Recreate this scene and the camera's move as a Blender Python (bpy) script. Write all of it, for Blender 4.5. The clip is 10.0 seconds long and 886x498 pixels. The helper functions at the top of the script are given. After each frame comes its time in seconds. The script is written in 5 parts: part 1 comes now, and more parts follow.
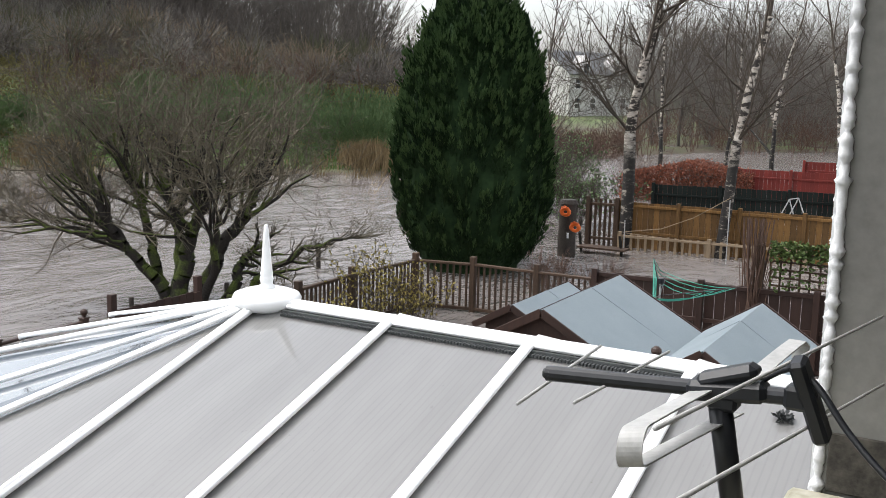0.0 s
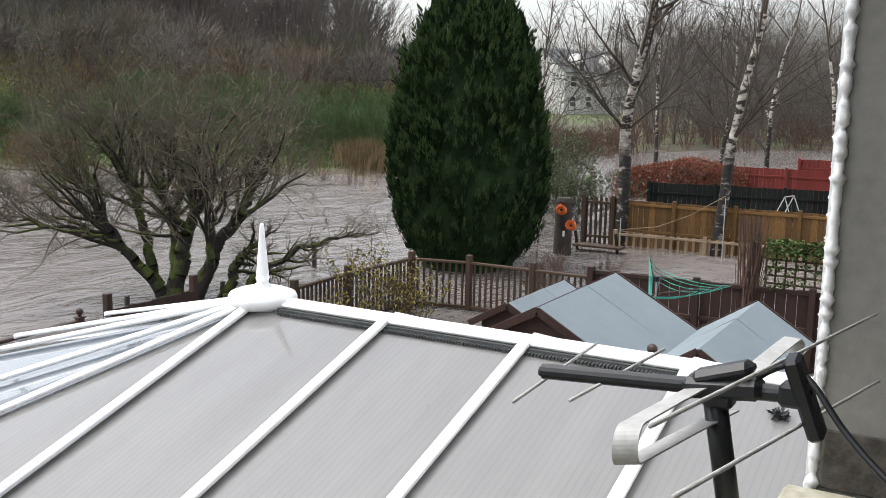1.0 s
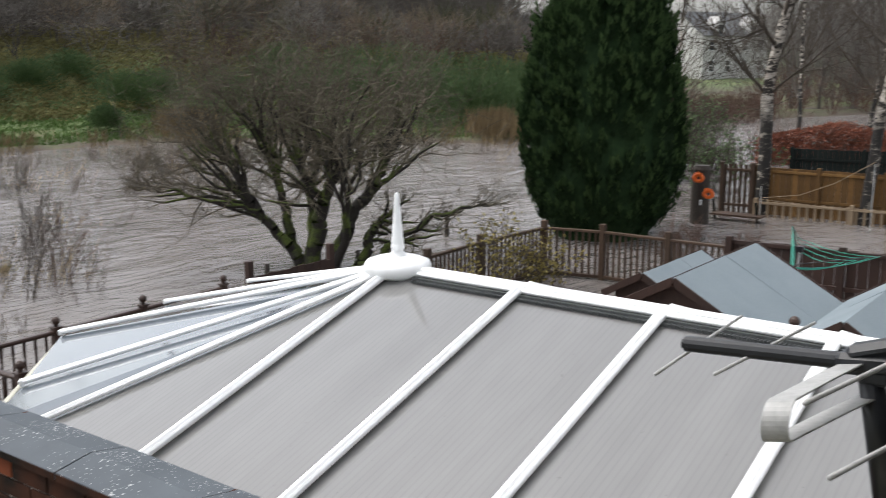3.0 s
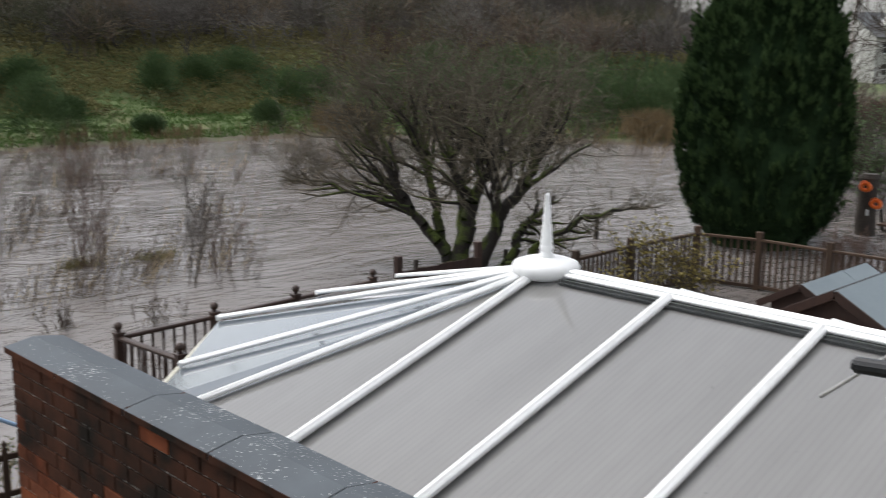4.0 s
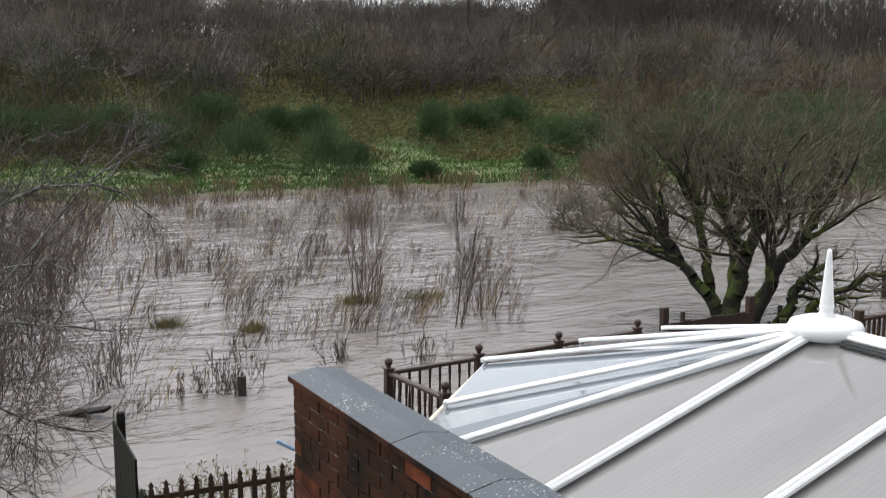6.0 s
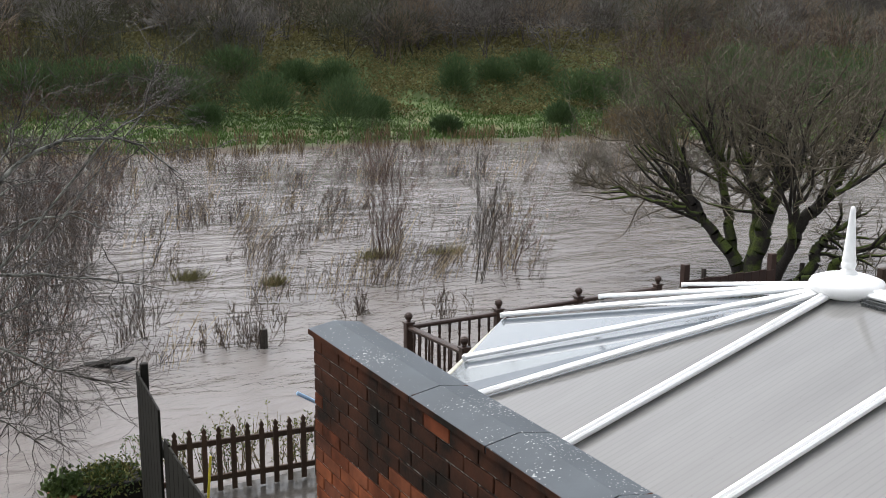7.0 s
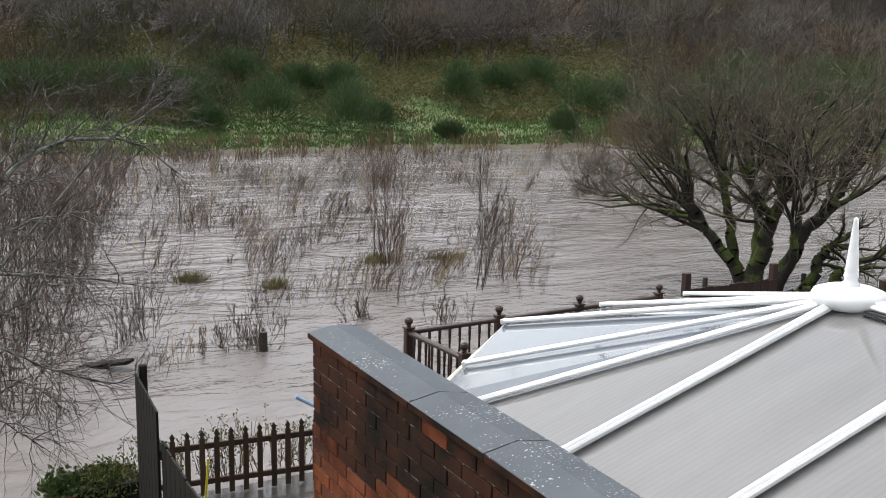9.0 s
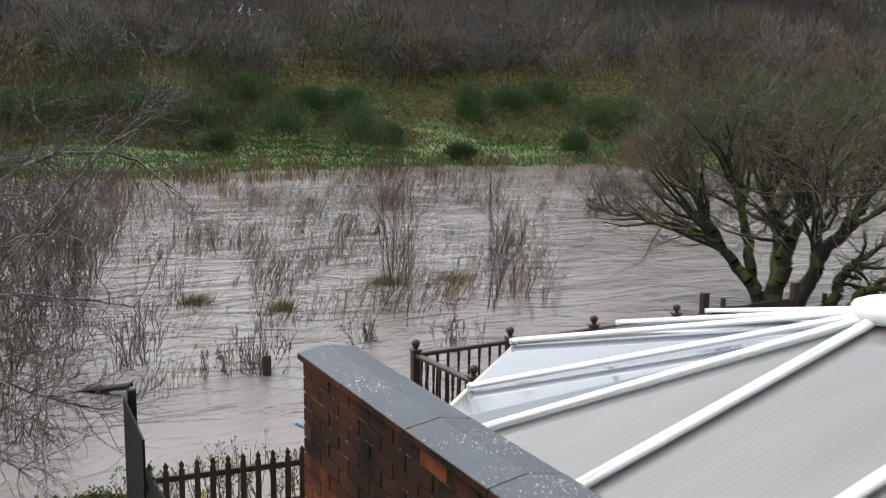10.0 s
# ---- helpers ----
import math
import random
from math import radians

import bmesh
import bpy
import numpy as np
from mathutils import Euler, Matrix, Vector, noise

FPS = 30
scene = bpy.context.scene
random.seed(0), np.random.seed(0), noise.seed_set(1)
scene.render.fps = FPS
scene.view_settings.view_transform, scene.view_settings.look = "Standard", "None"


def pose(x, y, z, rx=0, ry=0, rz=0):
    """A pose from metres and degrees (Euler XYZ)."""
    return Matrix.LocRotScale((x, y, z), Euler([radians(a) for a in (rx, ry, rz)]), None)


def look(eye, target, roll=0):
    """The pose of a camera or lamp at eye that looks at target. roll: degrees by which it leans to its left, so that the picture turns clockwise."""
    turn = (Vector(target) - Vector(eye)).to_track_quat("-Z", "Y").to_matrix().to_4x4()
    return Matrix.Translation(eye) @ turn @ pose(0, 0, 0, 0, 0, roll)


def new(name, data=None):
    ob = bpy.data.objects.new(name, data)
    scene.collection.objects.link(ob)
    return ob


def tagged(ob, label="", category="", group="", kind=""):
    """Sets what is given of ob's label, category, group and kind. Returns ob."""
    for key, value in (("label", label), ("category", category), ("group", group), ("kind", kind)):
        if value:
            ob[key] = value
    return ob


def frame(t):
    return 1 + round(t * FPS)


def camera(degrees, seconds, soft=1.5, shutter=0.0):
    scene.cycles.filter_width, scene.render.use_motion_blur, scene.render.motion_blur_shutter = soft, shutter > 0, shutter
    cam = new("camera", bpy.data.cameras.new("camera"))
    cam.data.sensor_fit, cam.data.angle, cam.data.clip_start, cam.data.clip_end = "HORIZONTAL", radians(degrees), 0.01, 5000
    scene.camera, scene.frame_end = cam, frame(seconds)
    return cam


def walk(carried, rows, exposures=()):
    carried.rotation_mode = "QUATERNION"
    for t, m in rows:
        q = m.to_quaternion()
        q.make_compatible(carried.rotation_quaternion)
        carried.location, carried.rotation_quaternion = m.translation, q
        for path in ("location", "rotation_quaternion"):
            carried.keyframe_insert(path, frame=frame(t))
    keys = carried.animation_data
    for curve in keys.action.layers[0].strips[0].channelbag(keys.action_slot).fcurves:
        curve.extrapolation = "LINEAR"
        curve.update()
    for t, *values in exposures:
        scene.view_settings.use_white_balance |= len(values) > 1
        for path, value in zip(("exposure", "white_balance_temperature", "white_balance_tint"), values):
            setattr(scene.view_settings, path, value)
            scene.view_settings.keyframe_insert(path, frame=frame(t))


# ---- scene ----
cam = camera(47.32, 10.0, soft=0.9, shutter=0.5)
PATH = [
    (0, (-0.0113, -0.0287, 4.0976), (1.7112, 0.9357, 3.7765), 1.40),
    (0.5, (-0.0121, -0.0296, 4.0979), (1.7124, 0.9308, 3.7758), 1.39),
    (1, (-0.0123, -0.0297, 4.0979), (1.7136, 0.9274, 3.7739), 1.30),
    (1.5, (-0.0132, -0.0304, 4.0990), (1.7116, 0.9284, 3.7733), 1.25),
    (2, (-0.0137, -0.0328, 4.0997), (1.6931, 0.9551, 3.7670), 0.65),
    (3.5, (-0.0030, -0.0074, 4.0952), (1.4811, 1.2715, 3.6929), 0.29),
    (4, (0.0048, 0.0013, 4.0949), (1.3899, 1.3904, 3.7051), 0.56),
    (4.5, (0.0030, 0.0077, 4.0966), (1.2520, 1.5283, 3.7394), 0.03),
    (5, (-0.0063, 0.0084, 4.0998), (1.1184, 1.6333, 3.7919), 0.18),
    (5.5, (-0.0114, 0.0012, 4.1053), (1.0141, 1.6996, 3.8529), 0.12),
    (6, (-0.0072, -0.0022, 4.1056), (0.9737, 1.7143, 3.8031), 0.15),
    (7.5, (-0.0023, -0.0074, 4.1028), (0.9276, 1.7177, 3.7035), 0.45),
    (8, (0.0023, 0.0034, 4.1031), (0.9386, 1.7261, 3.7086), 0.89),
    (8.5, (0.0037, 0.0061, 4.1031), (0.9404, 1.7304, 3.7170), 1.10),
    (9, (0.0056, 0.0082, 4.1013), (0.9418, 1.7343, 3.7217), 1.12),
    (9.5, (0.0069, 0.0067, 4.1022), (0.9452, 1.7349, 3.7374), 1.01),
    (9.75, (0.0144, 0.0174, 4.0979), (0.9520, 1.7461, 3.7341), 1.00),
    (9.9, (0.1437, 0.2025, 4.0236), (1.0706, 1.9403, 3.6763), 0.84),
    (10, (0.2556, 0.3627, 3.9592), (1.1732, 2.1083, 3.6263), 0.71),
]
EXPOSURE = [(0, 1.1), (2, 1.08), (3.5, 0.68), (4.5, 0.55), (5.5, 0.82), (7.5, 0.90), (10, 0.92)]
walk(cam, [(t, look(eye, target, roll)) for t, eye, target, roll in PATH], EXPOSURE)

# ---- world and sun ----
world = bpy.data.worlds.new("overcast_sky")
world.use_nodes = True
scene.world = world
wn, wl = world.node_tree.nodes, world.node_tree.links
sky = wn.new("ShaderNodeTexSky")
sky.sky_type = "NISHITA"
sky.sun_disc = False
sky.sun_elevation, sky.sun_rotation = radians(60), radians(-20)
sky.air_density, sky.dust_density, sky.ozone_density = 1.0, 3.0, 1.5
hs = wn.new("ShaderNodeHueSaturation")
hs.inputs["Saturation"].default_value = 0.30
wl.new(sky.outputs[0], hs.inputs["Color"])
wl.new(hs.outputs[0], wn["Background"].inputs["Color"])
wn["Background"].inputs["Strength"].default_value = 0.15
sun = new("sun", bpy.data.lights.new("sun", "SUN"))
sun.data.energy, sun.data.angle, sun.data.color = 1.0, radians(50), (1.0, 0.97, 0.94)
sun.matrix_world = look((0, 0, 40), (Vector((0, 0, 40)) + Vector((0.171, -0.470, -0.866))))


# ---- materials ----
def principled(name, rough=0.6, metal=0.0, spec=0.5):
    m = bpy.data.materials.new(name)
    m.use_nodes = True
    b = m.node_tree.nodes["Principled BSDF"]
    b.inputs["Roughness"].default_value = rough
    b.inputs["Metallic"].default_value = metal
    b.inputs["Specular IOR Level"].default_value = spec
    return m, m.node_tree.nodes, m.node_tree.links, b


def mapped(n, l, scale=(1, 1, 1), coords="Object"):
    tc = n.new("ShaderNodeTexCoord")
    mp = n.new("ShaderNodeMapping")
    mp.inputs["Scale"].default_value = scale
    l.new(tc.outputs[coords], mp.inputs["Vector"])
    return mp.outputs[0]


def ramp(n, l, fac, stops):
    r = n.new("ShaderNodeValToRGB")
    e = r.color_ramp.elements
    while len(e) < len(stops):
        e.new(0.5)
    for el, (p, c) in zip(e, stops):
        el.position, el.color = p, (*c, 1)
    l.new(fac, r.inputs[0])
    return r.outputs[0]


def noise_tex(n, l, vec, scale, detail=5.0, rough=0.6):
    t = n.new("ShaderNodeTexNoise")
    t.inputs["Scale"].default_value, t.inputs["Detail"].default_value, t.inputs["Roughness"].default_value = scale, detail, rough
    if vec is not None:
        l.new(vec, t.inputs["Vector"])
    return t.outputs["Fac"]


def mix(n, l, fac, a, b, kind="MIX"):
    m = n.new("ShaderNodeMix")
    m.data_type, m.blend_type = "RGBA", kind
    for v, s in ((fac, m.inputs[0]), (a, m.inputs[6]), (b, m.inputs[7])):
        if isinstance(v, (int, float)):
            s.default_value = v
        elif isinstance(v, tuple):
            s.default_value = (*v, 1)
        else:
            l.new(v, s)
    return m.outputs[2]


def bump(n, l, b, height, strength=0.3, dist=0.01):
    bp = n.new("ShaderNodeBump")
    bp.inputs["Strength"].default_value, bp.inputs["Distance"].default_value = strength, dist
    l.new(height, bp.inputs["Height"])
    l.new(bp.outputs[0], b.inputs["Normal"])


def mottled(name, dark, light, big=1.5, fine=25.0, rough=0.7, strength=0.25, dist=0.01, scale=(1, 1, 1), spec=0.4, vary=0.0, lo=0.3, hi=0.7):
    """Two scales of variation between two colours, with a fine relief; vary: difference from piece to piece."""
    m, n, l, b = principled(name, rough, 0.0, spec)
    v = mapped(n, l, scale)
    a, f = noise_tex(n, l, v, big), noise_tex(n, l, v, fine)
    half = n.new("ShaderNodeMath")
    half.operation = "MULTIPLY_ADD"
    half.inputs[1].default_value = 0.5
    h2 = n.new("ShaderNodeMath")
    h2.operation = "MULTIPLY"
    h2.inputs[1].default_value = 0.5
    l.new(f, h2.inputs[0])
    l.new(a, half.inputs[0])
    l.new(h2.outputs[0], half.inputs[2])
    col = ramp(n, l, half.outputs[0], [(lo, dark), (hi, light)])
    if vary:
        oi = n.new("ShaderNodeObjectInfo")
        vr = ramp(n, l, oi.outputs["Random"], [(0, (1 - vary,) * 3), (1, (1 + vary * 0.3,) * 3)])
        col = mix(n, l, 1.0, col, vr, "MULTIPLY")
    l.new(col, b.inputs["Base Color"])
    bump(n, l, b, f, strength, dist)
    return m


WHITE = mottled("white_upvc", (0.68, 0.69, 0.68), (0.86, 0.87, 0.87), 1.2, 14, 0.35, 0.03, 0.002, lo=0.2, hi=0.5)
PALEPVC = mottled("cream_weathered_upvc", (0.42, 0.40, 0.30), (0.66, 0.65, 0.56), 4, 30, 0.45, 0.05, 0.002)
MORTAR = mottled("weathered_mortar", (0.018, 0.014, 0.011), (0.42, 0.40, 0.36), 5, 30, 0.9, 0.4, 0.004, lo=0.50, hi=0.64)
RENDER = mottled("grey_cement_render", (0.15, 0.147, 0.135), (0.235, 0.232, 0.215), 3, 40, 0.85, 0.2, 0.003)
HARLING = mottled("white_roughcast", (0.55, 0.56, 0.57), (0.80, 0.81, 0.82), 8, 60, 0.85, 0.5, 0.006)
DARKWOOD = mottled("dark_brown_stained_wood", (0.022, 0.012, 0.009), (0.060, 0.034, 0.024), 3, 40, 0.45, 0.2, 0.003, (1, 1, 0.25))
DECKWOOD = mottled("weathered_brown_wood", (0.036, 0.021, 0.012), (0.09, 0.053, 0.031), 3, 40, 0.7, 0.25, 0.003, (1, 1, 0.25), vary=0.3)
ORANGEWOOD = mottled("orange_brown_fence_wood", (0.075, 0.034, 0.008), (0.27, 0.145, 0.042), 2, 30, 0.75, 0.2, 0.003, (1, 1, 0.2), vary=0.45)
PALEWOOD = mottled("pale_timber", (0.20, 0.145, 0.09), (0.33, 0.25, 0.165), 2, 30, 0.8, 0.2, 0.003, (1, 1, 0.2))
REDWOOD = mottled("red_stained_wood", (0.13, 0.015, 0.010), (0.21, 0.028, 0.019), 2, 30, 0.7, 0.2, 0.003, (1, 1, 0.2), vary=0.25)
RUSTWOOD = mottled("reddish_brown_panel_wood", (0.020, 0.010, 0.007), (0.052, 0.024, 0.016), 2, 30, 0.6, 0.2, 0.003, (1, 1, 0.2), vary=0.25)
GREENWOOD = mottled("dark_green_fence_wood", (0.008, 0.011, 0.010), (0.021, 0.027, 0.024), 2, 30, 0.85, 0.2, 0.003, (1, 1, 0.2), spec=0.15, vary=0.3)
BLACKWOOD = mottled("wet_dark_fence_wood", (0.008, 0.0075, 0.006), (0.022, 0.021, 0.017), 3, 40, 0.7, 0.25, 0.003, (1, 1, 0.2), spec=0.15, vary=0.3)
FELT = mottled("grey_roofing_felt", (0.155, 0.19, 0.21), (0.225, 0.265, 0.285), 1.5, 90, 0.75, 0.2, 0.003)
# Dark grey of foam and leaf clump; also carries the shade on shed slopes.
DARKGREY = mottled("dark_grey_and_shaded_felt", (0.03, 0.033, 0.035), (0.085, 0.09, 0.09), 6, 60, 0.6, 0.4, 0.01)
BLACK = mottled("black_plastic", (0.010, 0.011, 0.013), (0.020, 0.022, 0.026), 6, 60, 0.38, 0.05, 0.001)
ALU = mottled("weathered_aluminium", (0.30, 0.30, 0.29), (0.52, 0.52, 0.51), 20, 90, 0.45, 0.1, 0.001)
TERRACOTTA = mottled("terracotta", (0.22, 0.075, 0.035), (0.35, 0.13, 0.06), 5, 40, 0.8, 0.1, 0.003)
ORANGE = mottled("orange_plastic", (0.75, 0.13, 0.02), (0.85, 0.18, 0.03), 5, 40, 0.4, 0.05, 0.002)
TEAL = mottled("green_plastic_line", (0.02, 0.22, 0.16), (0.05, 0.34, 0.25), 5, 40, 0.5, 0.05, 0.002)
YELLOW = mottled("yellow_plastic", (0.55, 0.45, 0.03), (0.68, 0.58, 0.06), 5, 40, 0.5, 0.05, 0.002)
BLUE = mottled("pale_blue_plastic", (0.25, 0.4, 0.6), (0.4, 0.55, 0.72), 5, 40, 0.5, 0.05, 0.002)
BARK = mottled("dark_wet_bark", (0.022, 0.018, 0.015), (0.075, 0.062, 0.050), 4, 40, 0.8, 0.6, 0.012)
TWIG = mottled("brown_twigs", (0.034, 0.027, 0.021), (0.10, 0.080, 0.060), 0.6, 9, 0.85, 0.2, 0.004)
TWIGRED = mottled("reddish_twigs", (0.060, 0.036, 0.028), (0.135, 0.080, 0.056), 0.6, 9, 0.85, 0.2, 0.004)
DARKTWIG = mottled("wet_dark_twigs", (0.018, 0.015, 0.012), (0.085, 0.072, 0.060), 5, 22, 0.6, 0.3, 0.004)
LICHENTWIG = mottled("lichened_twigs", (0.035, 0.032, 0.028), (0.34, 0.34, 0.30), 5, 22, 0.85, 0.3, 0.004, lo=0.4, hi=0.65)
WOODTWIG = mottled("dark_brown_far_twigs", (0.045, 0.039, 0.034), (0.145, 0.126, 0.110), 0.12, 1.2, 0.9, 0.1, 0.01)
TANTWIG = mottled("tan_brown_far_twigs", (0.085, 0.065, 0.045), (0.230, 0.175, 0.120), 0.15, 1.5, 0.9, 0.1, 0.01)
CROWNTWIG = mottled("dark_olive_brown_twigs", (0.024, 0.021, 0.014), (0.185, 0.158, 0.108), 3.0, 16, 0.85, 0.2, 0.004)
OLIVETWIG = mottled("dark_olive_twigs", (0.034, 0.036, 0.021), (0.115, 0.115, 0.062), 0.3, 3, 0.9, 0.1, 0.01)
PALETWIG = mottled("pale_grey_brown_twigs", (0.082, 0.074, 0.066), (0.205, 0.186, 0.166), 0.15, 1.5, 0.9, 0.1, 0.01)
WEED = mottled("dead_weed_stems", (0.032, 0.023, 0.018), (0.105, 0.076, 0.052), 0.5, 6, 0.9, 0.1, 0.004)
STRAW = mottled("pale_dry_grass", (0.16, 0.11, 0.055), (0.34, 0.26, 0.14), 0.8, 8, 0.9, 0.1, 0.004)
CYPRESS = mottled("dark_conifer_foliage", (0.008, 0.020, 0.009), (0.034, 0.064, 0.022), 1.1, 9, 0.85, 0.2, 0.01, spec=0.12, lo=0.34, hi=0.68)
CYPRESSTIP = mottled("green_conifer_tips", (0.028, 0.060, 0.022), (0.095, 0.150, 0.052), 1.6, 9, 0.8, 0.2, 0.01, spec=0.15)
GORSE = mottled("dark_green_broom", (0.045, 0.088, 0.034), (0.175, 0.255, 0.105), 0.9, 5, 0.8, 0.2, 0.02)
BRAMBLE = mottled("olive_bramble_leaves", (0.070, 0.068, 0.026), (0.38, 0.34, 0.15), 0.35, 6, 0.9, 0.2, 0.02, spec=0.15)
BLADE = mottled("green_grass_blades", (0.075, 0.130, 0.036), (0.185, 0.285, 0.092), 0.3, 4, 0.9, 0.2, 0.02, spec=0.1)
LEAF = mottled("garden_leaves", (0.03, 0.06, 0.012), (0.12, 0.17, 0.045), 3, 14, 0.6, 0.2, 0.01)
YELLOWGREEN = mottled("yellow_green_leaves", (0.09, 0.10, 0.02), (0.24, 0.24, 0.06), 3, 14, 0.6, 0.2, 0.01)
YELLOWLEAF = mottled("yellowish_leaves", (0.14, 0.12, 0.02), (0.38, 0.30, 0.08), 3, 14, 0.6, 0.2, 0.01)
REDLEAF = mottled("copper_hedge_leaves", (0.12, 0.035, 0.018), (0.32, 0.10, 0.050), 2, 8, 0.7, 0.2, 0.01)
STONEWALL = mottled("pale_harled_wall", (0.5, 0.49, 0.47), (0.66, 0.65, 0.63), 0.4, 6, 0.9, 0.1, 0.01)
ROOFSLATE = mottled("grey_slate_roof", (0.10, 0.105, 0.11), (0.17, 0.175, 0.18), 0.4, 6, 0.7, 0.1, 0.01)
DARKGLASS = mottled("dark_window_glass", (0.02, 0.022, 0.025), (0.05, 0.052, 0.055), 0.5, 3, 0.15, 0.02, 0.001)
WETSLAB = mottled("wet_concrete_slab", (0.060, 0.056, 0.050), (0.12, 0.112, 0.10), 1.5, 20, 0.12, 0.08, 0.003, spec=0.5)
PLASTER = mottled("indoor_plaster", (0.55, 0.53, 0.5), (0.62, 0.6, 0.57), 2, 30, 0.9, 0.05, 0.002)
SILL = mottled("mossy_painted_sill", (0.22, 0.21, 0.14), (0.52, 0.50, 0.42), 8, 40, 0.7, 0.3, 0.004)
MOULD = mottled("black_mould_band", (0.012, 0.012, 0.010), (0.11, 0.10, 0.085), 16, 60, 0.9, 0.5, 0.006)


def brick_material():
    m, n, l, b = principled("weathered_orange_brick", 0.95, 0.0, 0.15)
    v = mapped(n, l, (1, 1, 1), "Object")
    oi = n.new("ShaderNodeObjectInfo")
    base = ramp(n, l, oi.outputs["Random"], [(0, (0.150, 0.044, 0.020)), (0.5, (0.260, 0.080, 0.034)), (1, (0.120, 0.046, 0.028))])
    geo = n.new("ShaderNodeNewGeometry")
    spots = noise_tex(n, l, geo.outputs["Position"], 26, 6, 0.7)
    blot = noise_tex(n, l, geo.outputs["Position"], 2.3, 4, 0.6)
    grime = ramp(n, l, blot, [(0.40, (0.10, 0.10, 0.10)), (0.62, (1, 1, 1))])
    col = mix(n, l, 0.85, base, grime, "MULTIPLY")
    col = mix(n, l, ramp(n, l, spots, [(0.60, (0, 0, 0)), (0.78, (0.5, 0.5, 0.5))]), col, (0.03, 0.028, 0.025))
    l.new(col, b.inputs["Base Color"])
    bump(n, l, b, spots, 0.6, 0.005)
    return m


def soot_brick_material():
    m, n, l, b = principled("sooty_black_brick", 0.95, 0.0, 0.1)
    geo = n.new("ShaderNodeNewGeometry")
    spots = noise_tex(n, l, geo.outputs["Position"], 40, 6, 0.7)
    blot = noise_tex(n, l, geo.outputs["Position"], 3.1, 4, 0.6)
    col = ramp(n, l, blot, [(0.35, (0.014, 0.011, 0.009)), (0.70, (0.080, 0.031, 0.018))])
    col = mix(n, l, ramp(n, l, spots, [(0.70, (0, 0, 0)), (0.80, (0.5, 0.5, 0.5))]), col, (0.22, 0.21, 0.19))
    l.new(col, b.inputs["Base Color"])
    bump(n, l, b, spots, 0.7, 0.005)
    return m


def roof_sheet_material(name, dark, light, flutes=True):
    """Fluted polycarbonate: glossy translucent grey sheet with ribs running down the slope and dirt streaks."""
    m, n, l, b = principled(name, 0.24, 0.0, 0.5)
    geo = n.new("ShaderNodeNewGeometry")
    mp = n.new("ShaderNodeMapping")
    mp.inputs["Scale"].default_value = (0.25, 1.6, 0.5)
    l.new(geo.outputs["Position"], mp.inputs["Vector"])
    stain = noise_tex(n, l, mp.outputs[0], 2.2, 6, 0.65)
    speck = noise_tex(n, l, geo.outputs["Position"], 34, 3, 0.5)
    col = ramp(n, l, stain, [(0.3, dark), (0.7, light)])
    col = mix(n, l, ramp(n, l, speck, [(0.70, (0, 0, 0)), (0.78, (0.35, 0.35, 0.35))]), col, (0.10, 0.10, 0.09))
    rr = ramp(n, l, stain, [(0.3, (0.045, 0.045, 0.045)), (0.7, (0.08, 0.08, 0.08))])
    l.new(rr, b.inputs["Roughness"])
    b.inputs["IOR"].default_value = 1.6
    b.inputs["Coat Weight"].default_value, b.inputs["Coat Roughness"].default_value = 0.6, 0.05
    if flutes:
        w = n.new("ShaderNodeTexWave")
        w.bands_direction = "Y"
        w.inputs["Scale"].default_value = 1.0 / 0.030 / 3.18
        l.new(geo.outputs["Position"], w.inputs["Vector"])
        col = mix(n, l, ramp(n, l, w.outputs["Fac"], [(0.0, (0.10, 0.10, 0.10)), (0.25, (0, 0, 0))]), col, (0.05, 0.05, 0.05))
        bump(n, l, b, w.outputs["Fac"], 0.05, 0.002)
    l.new(col, b.inputs["Base Color"])
    return m


def water_material():
    m, n, l, b = principled("brown_flood_water", 0.10, 0.0, 0.5)
    b.inputs["IOR"].default_value = 1.33
    geo = n.new("ShaderNodeNewGeometry")
    mp = n.new("ShaderNodeMapping")
    mp.inputs["Scale"].default_value = (0.6, 1.1, 1)
    mp.inputs["Rotation"].default_value = (0, 0, radians(14))
    l.new(geo.outputs["Position"], mp.inputs["Vector"])
    a, f = noise_tex(n, l, mp.outputs[0], 0.75, 4, 0.55), noise_tex(n, l, mp.outputs[0], 3.4, 4, 0.6)
    for node in [q for q in n if q.bl_idname == "ShaderNodeTexNoise"]:
        node.inputs["Distortion"].default_value = 1.1
    big = noise_tex(n, l, mp.outputs[0], 0.16, 3, 0.5)
    add = n.new("ShaderNodeMath")
    add.operation = "MULTIPLY_ADD"
    add.inputs[1].default_value = 0.25
    l.new(f, add.inputs[0])
    l.new(a, add.inputs[2])
    l.new(ramp(n, l, big, [(0.3, (0.155, 0.140, 0.130)), (0.7, (0.230, 0.209, 0.198))]), b.inputs["Base Color"])
    l.new(ramp(n, l, big, [(0.3, (0.10, 0.10, 0.10)), (0.7, (0.22, 0.22, 0.22))]), b.inputs["Roughness"])
    bump(n, l, b, add.outputs[0], 1.0, 0.10)
    return m


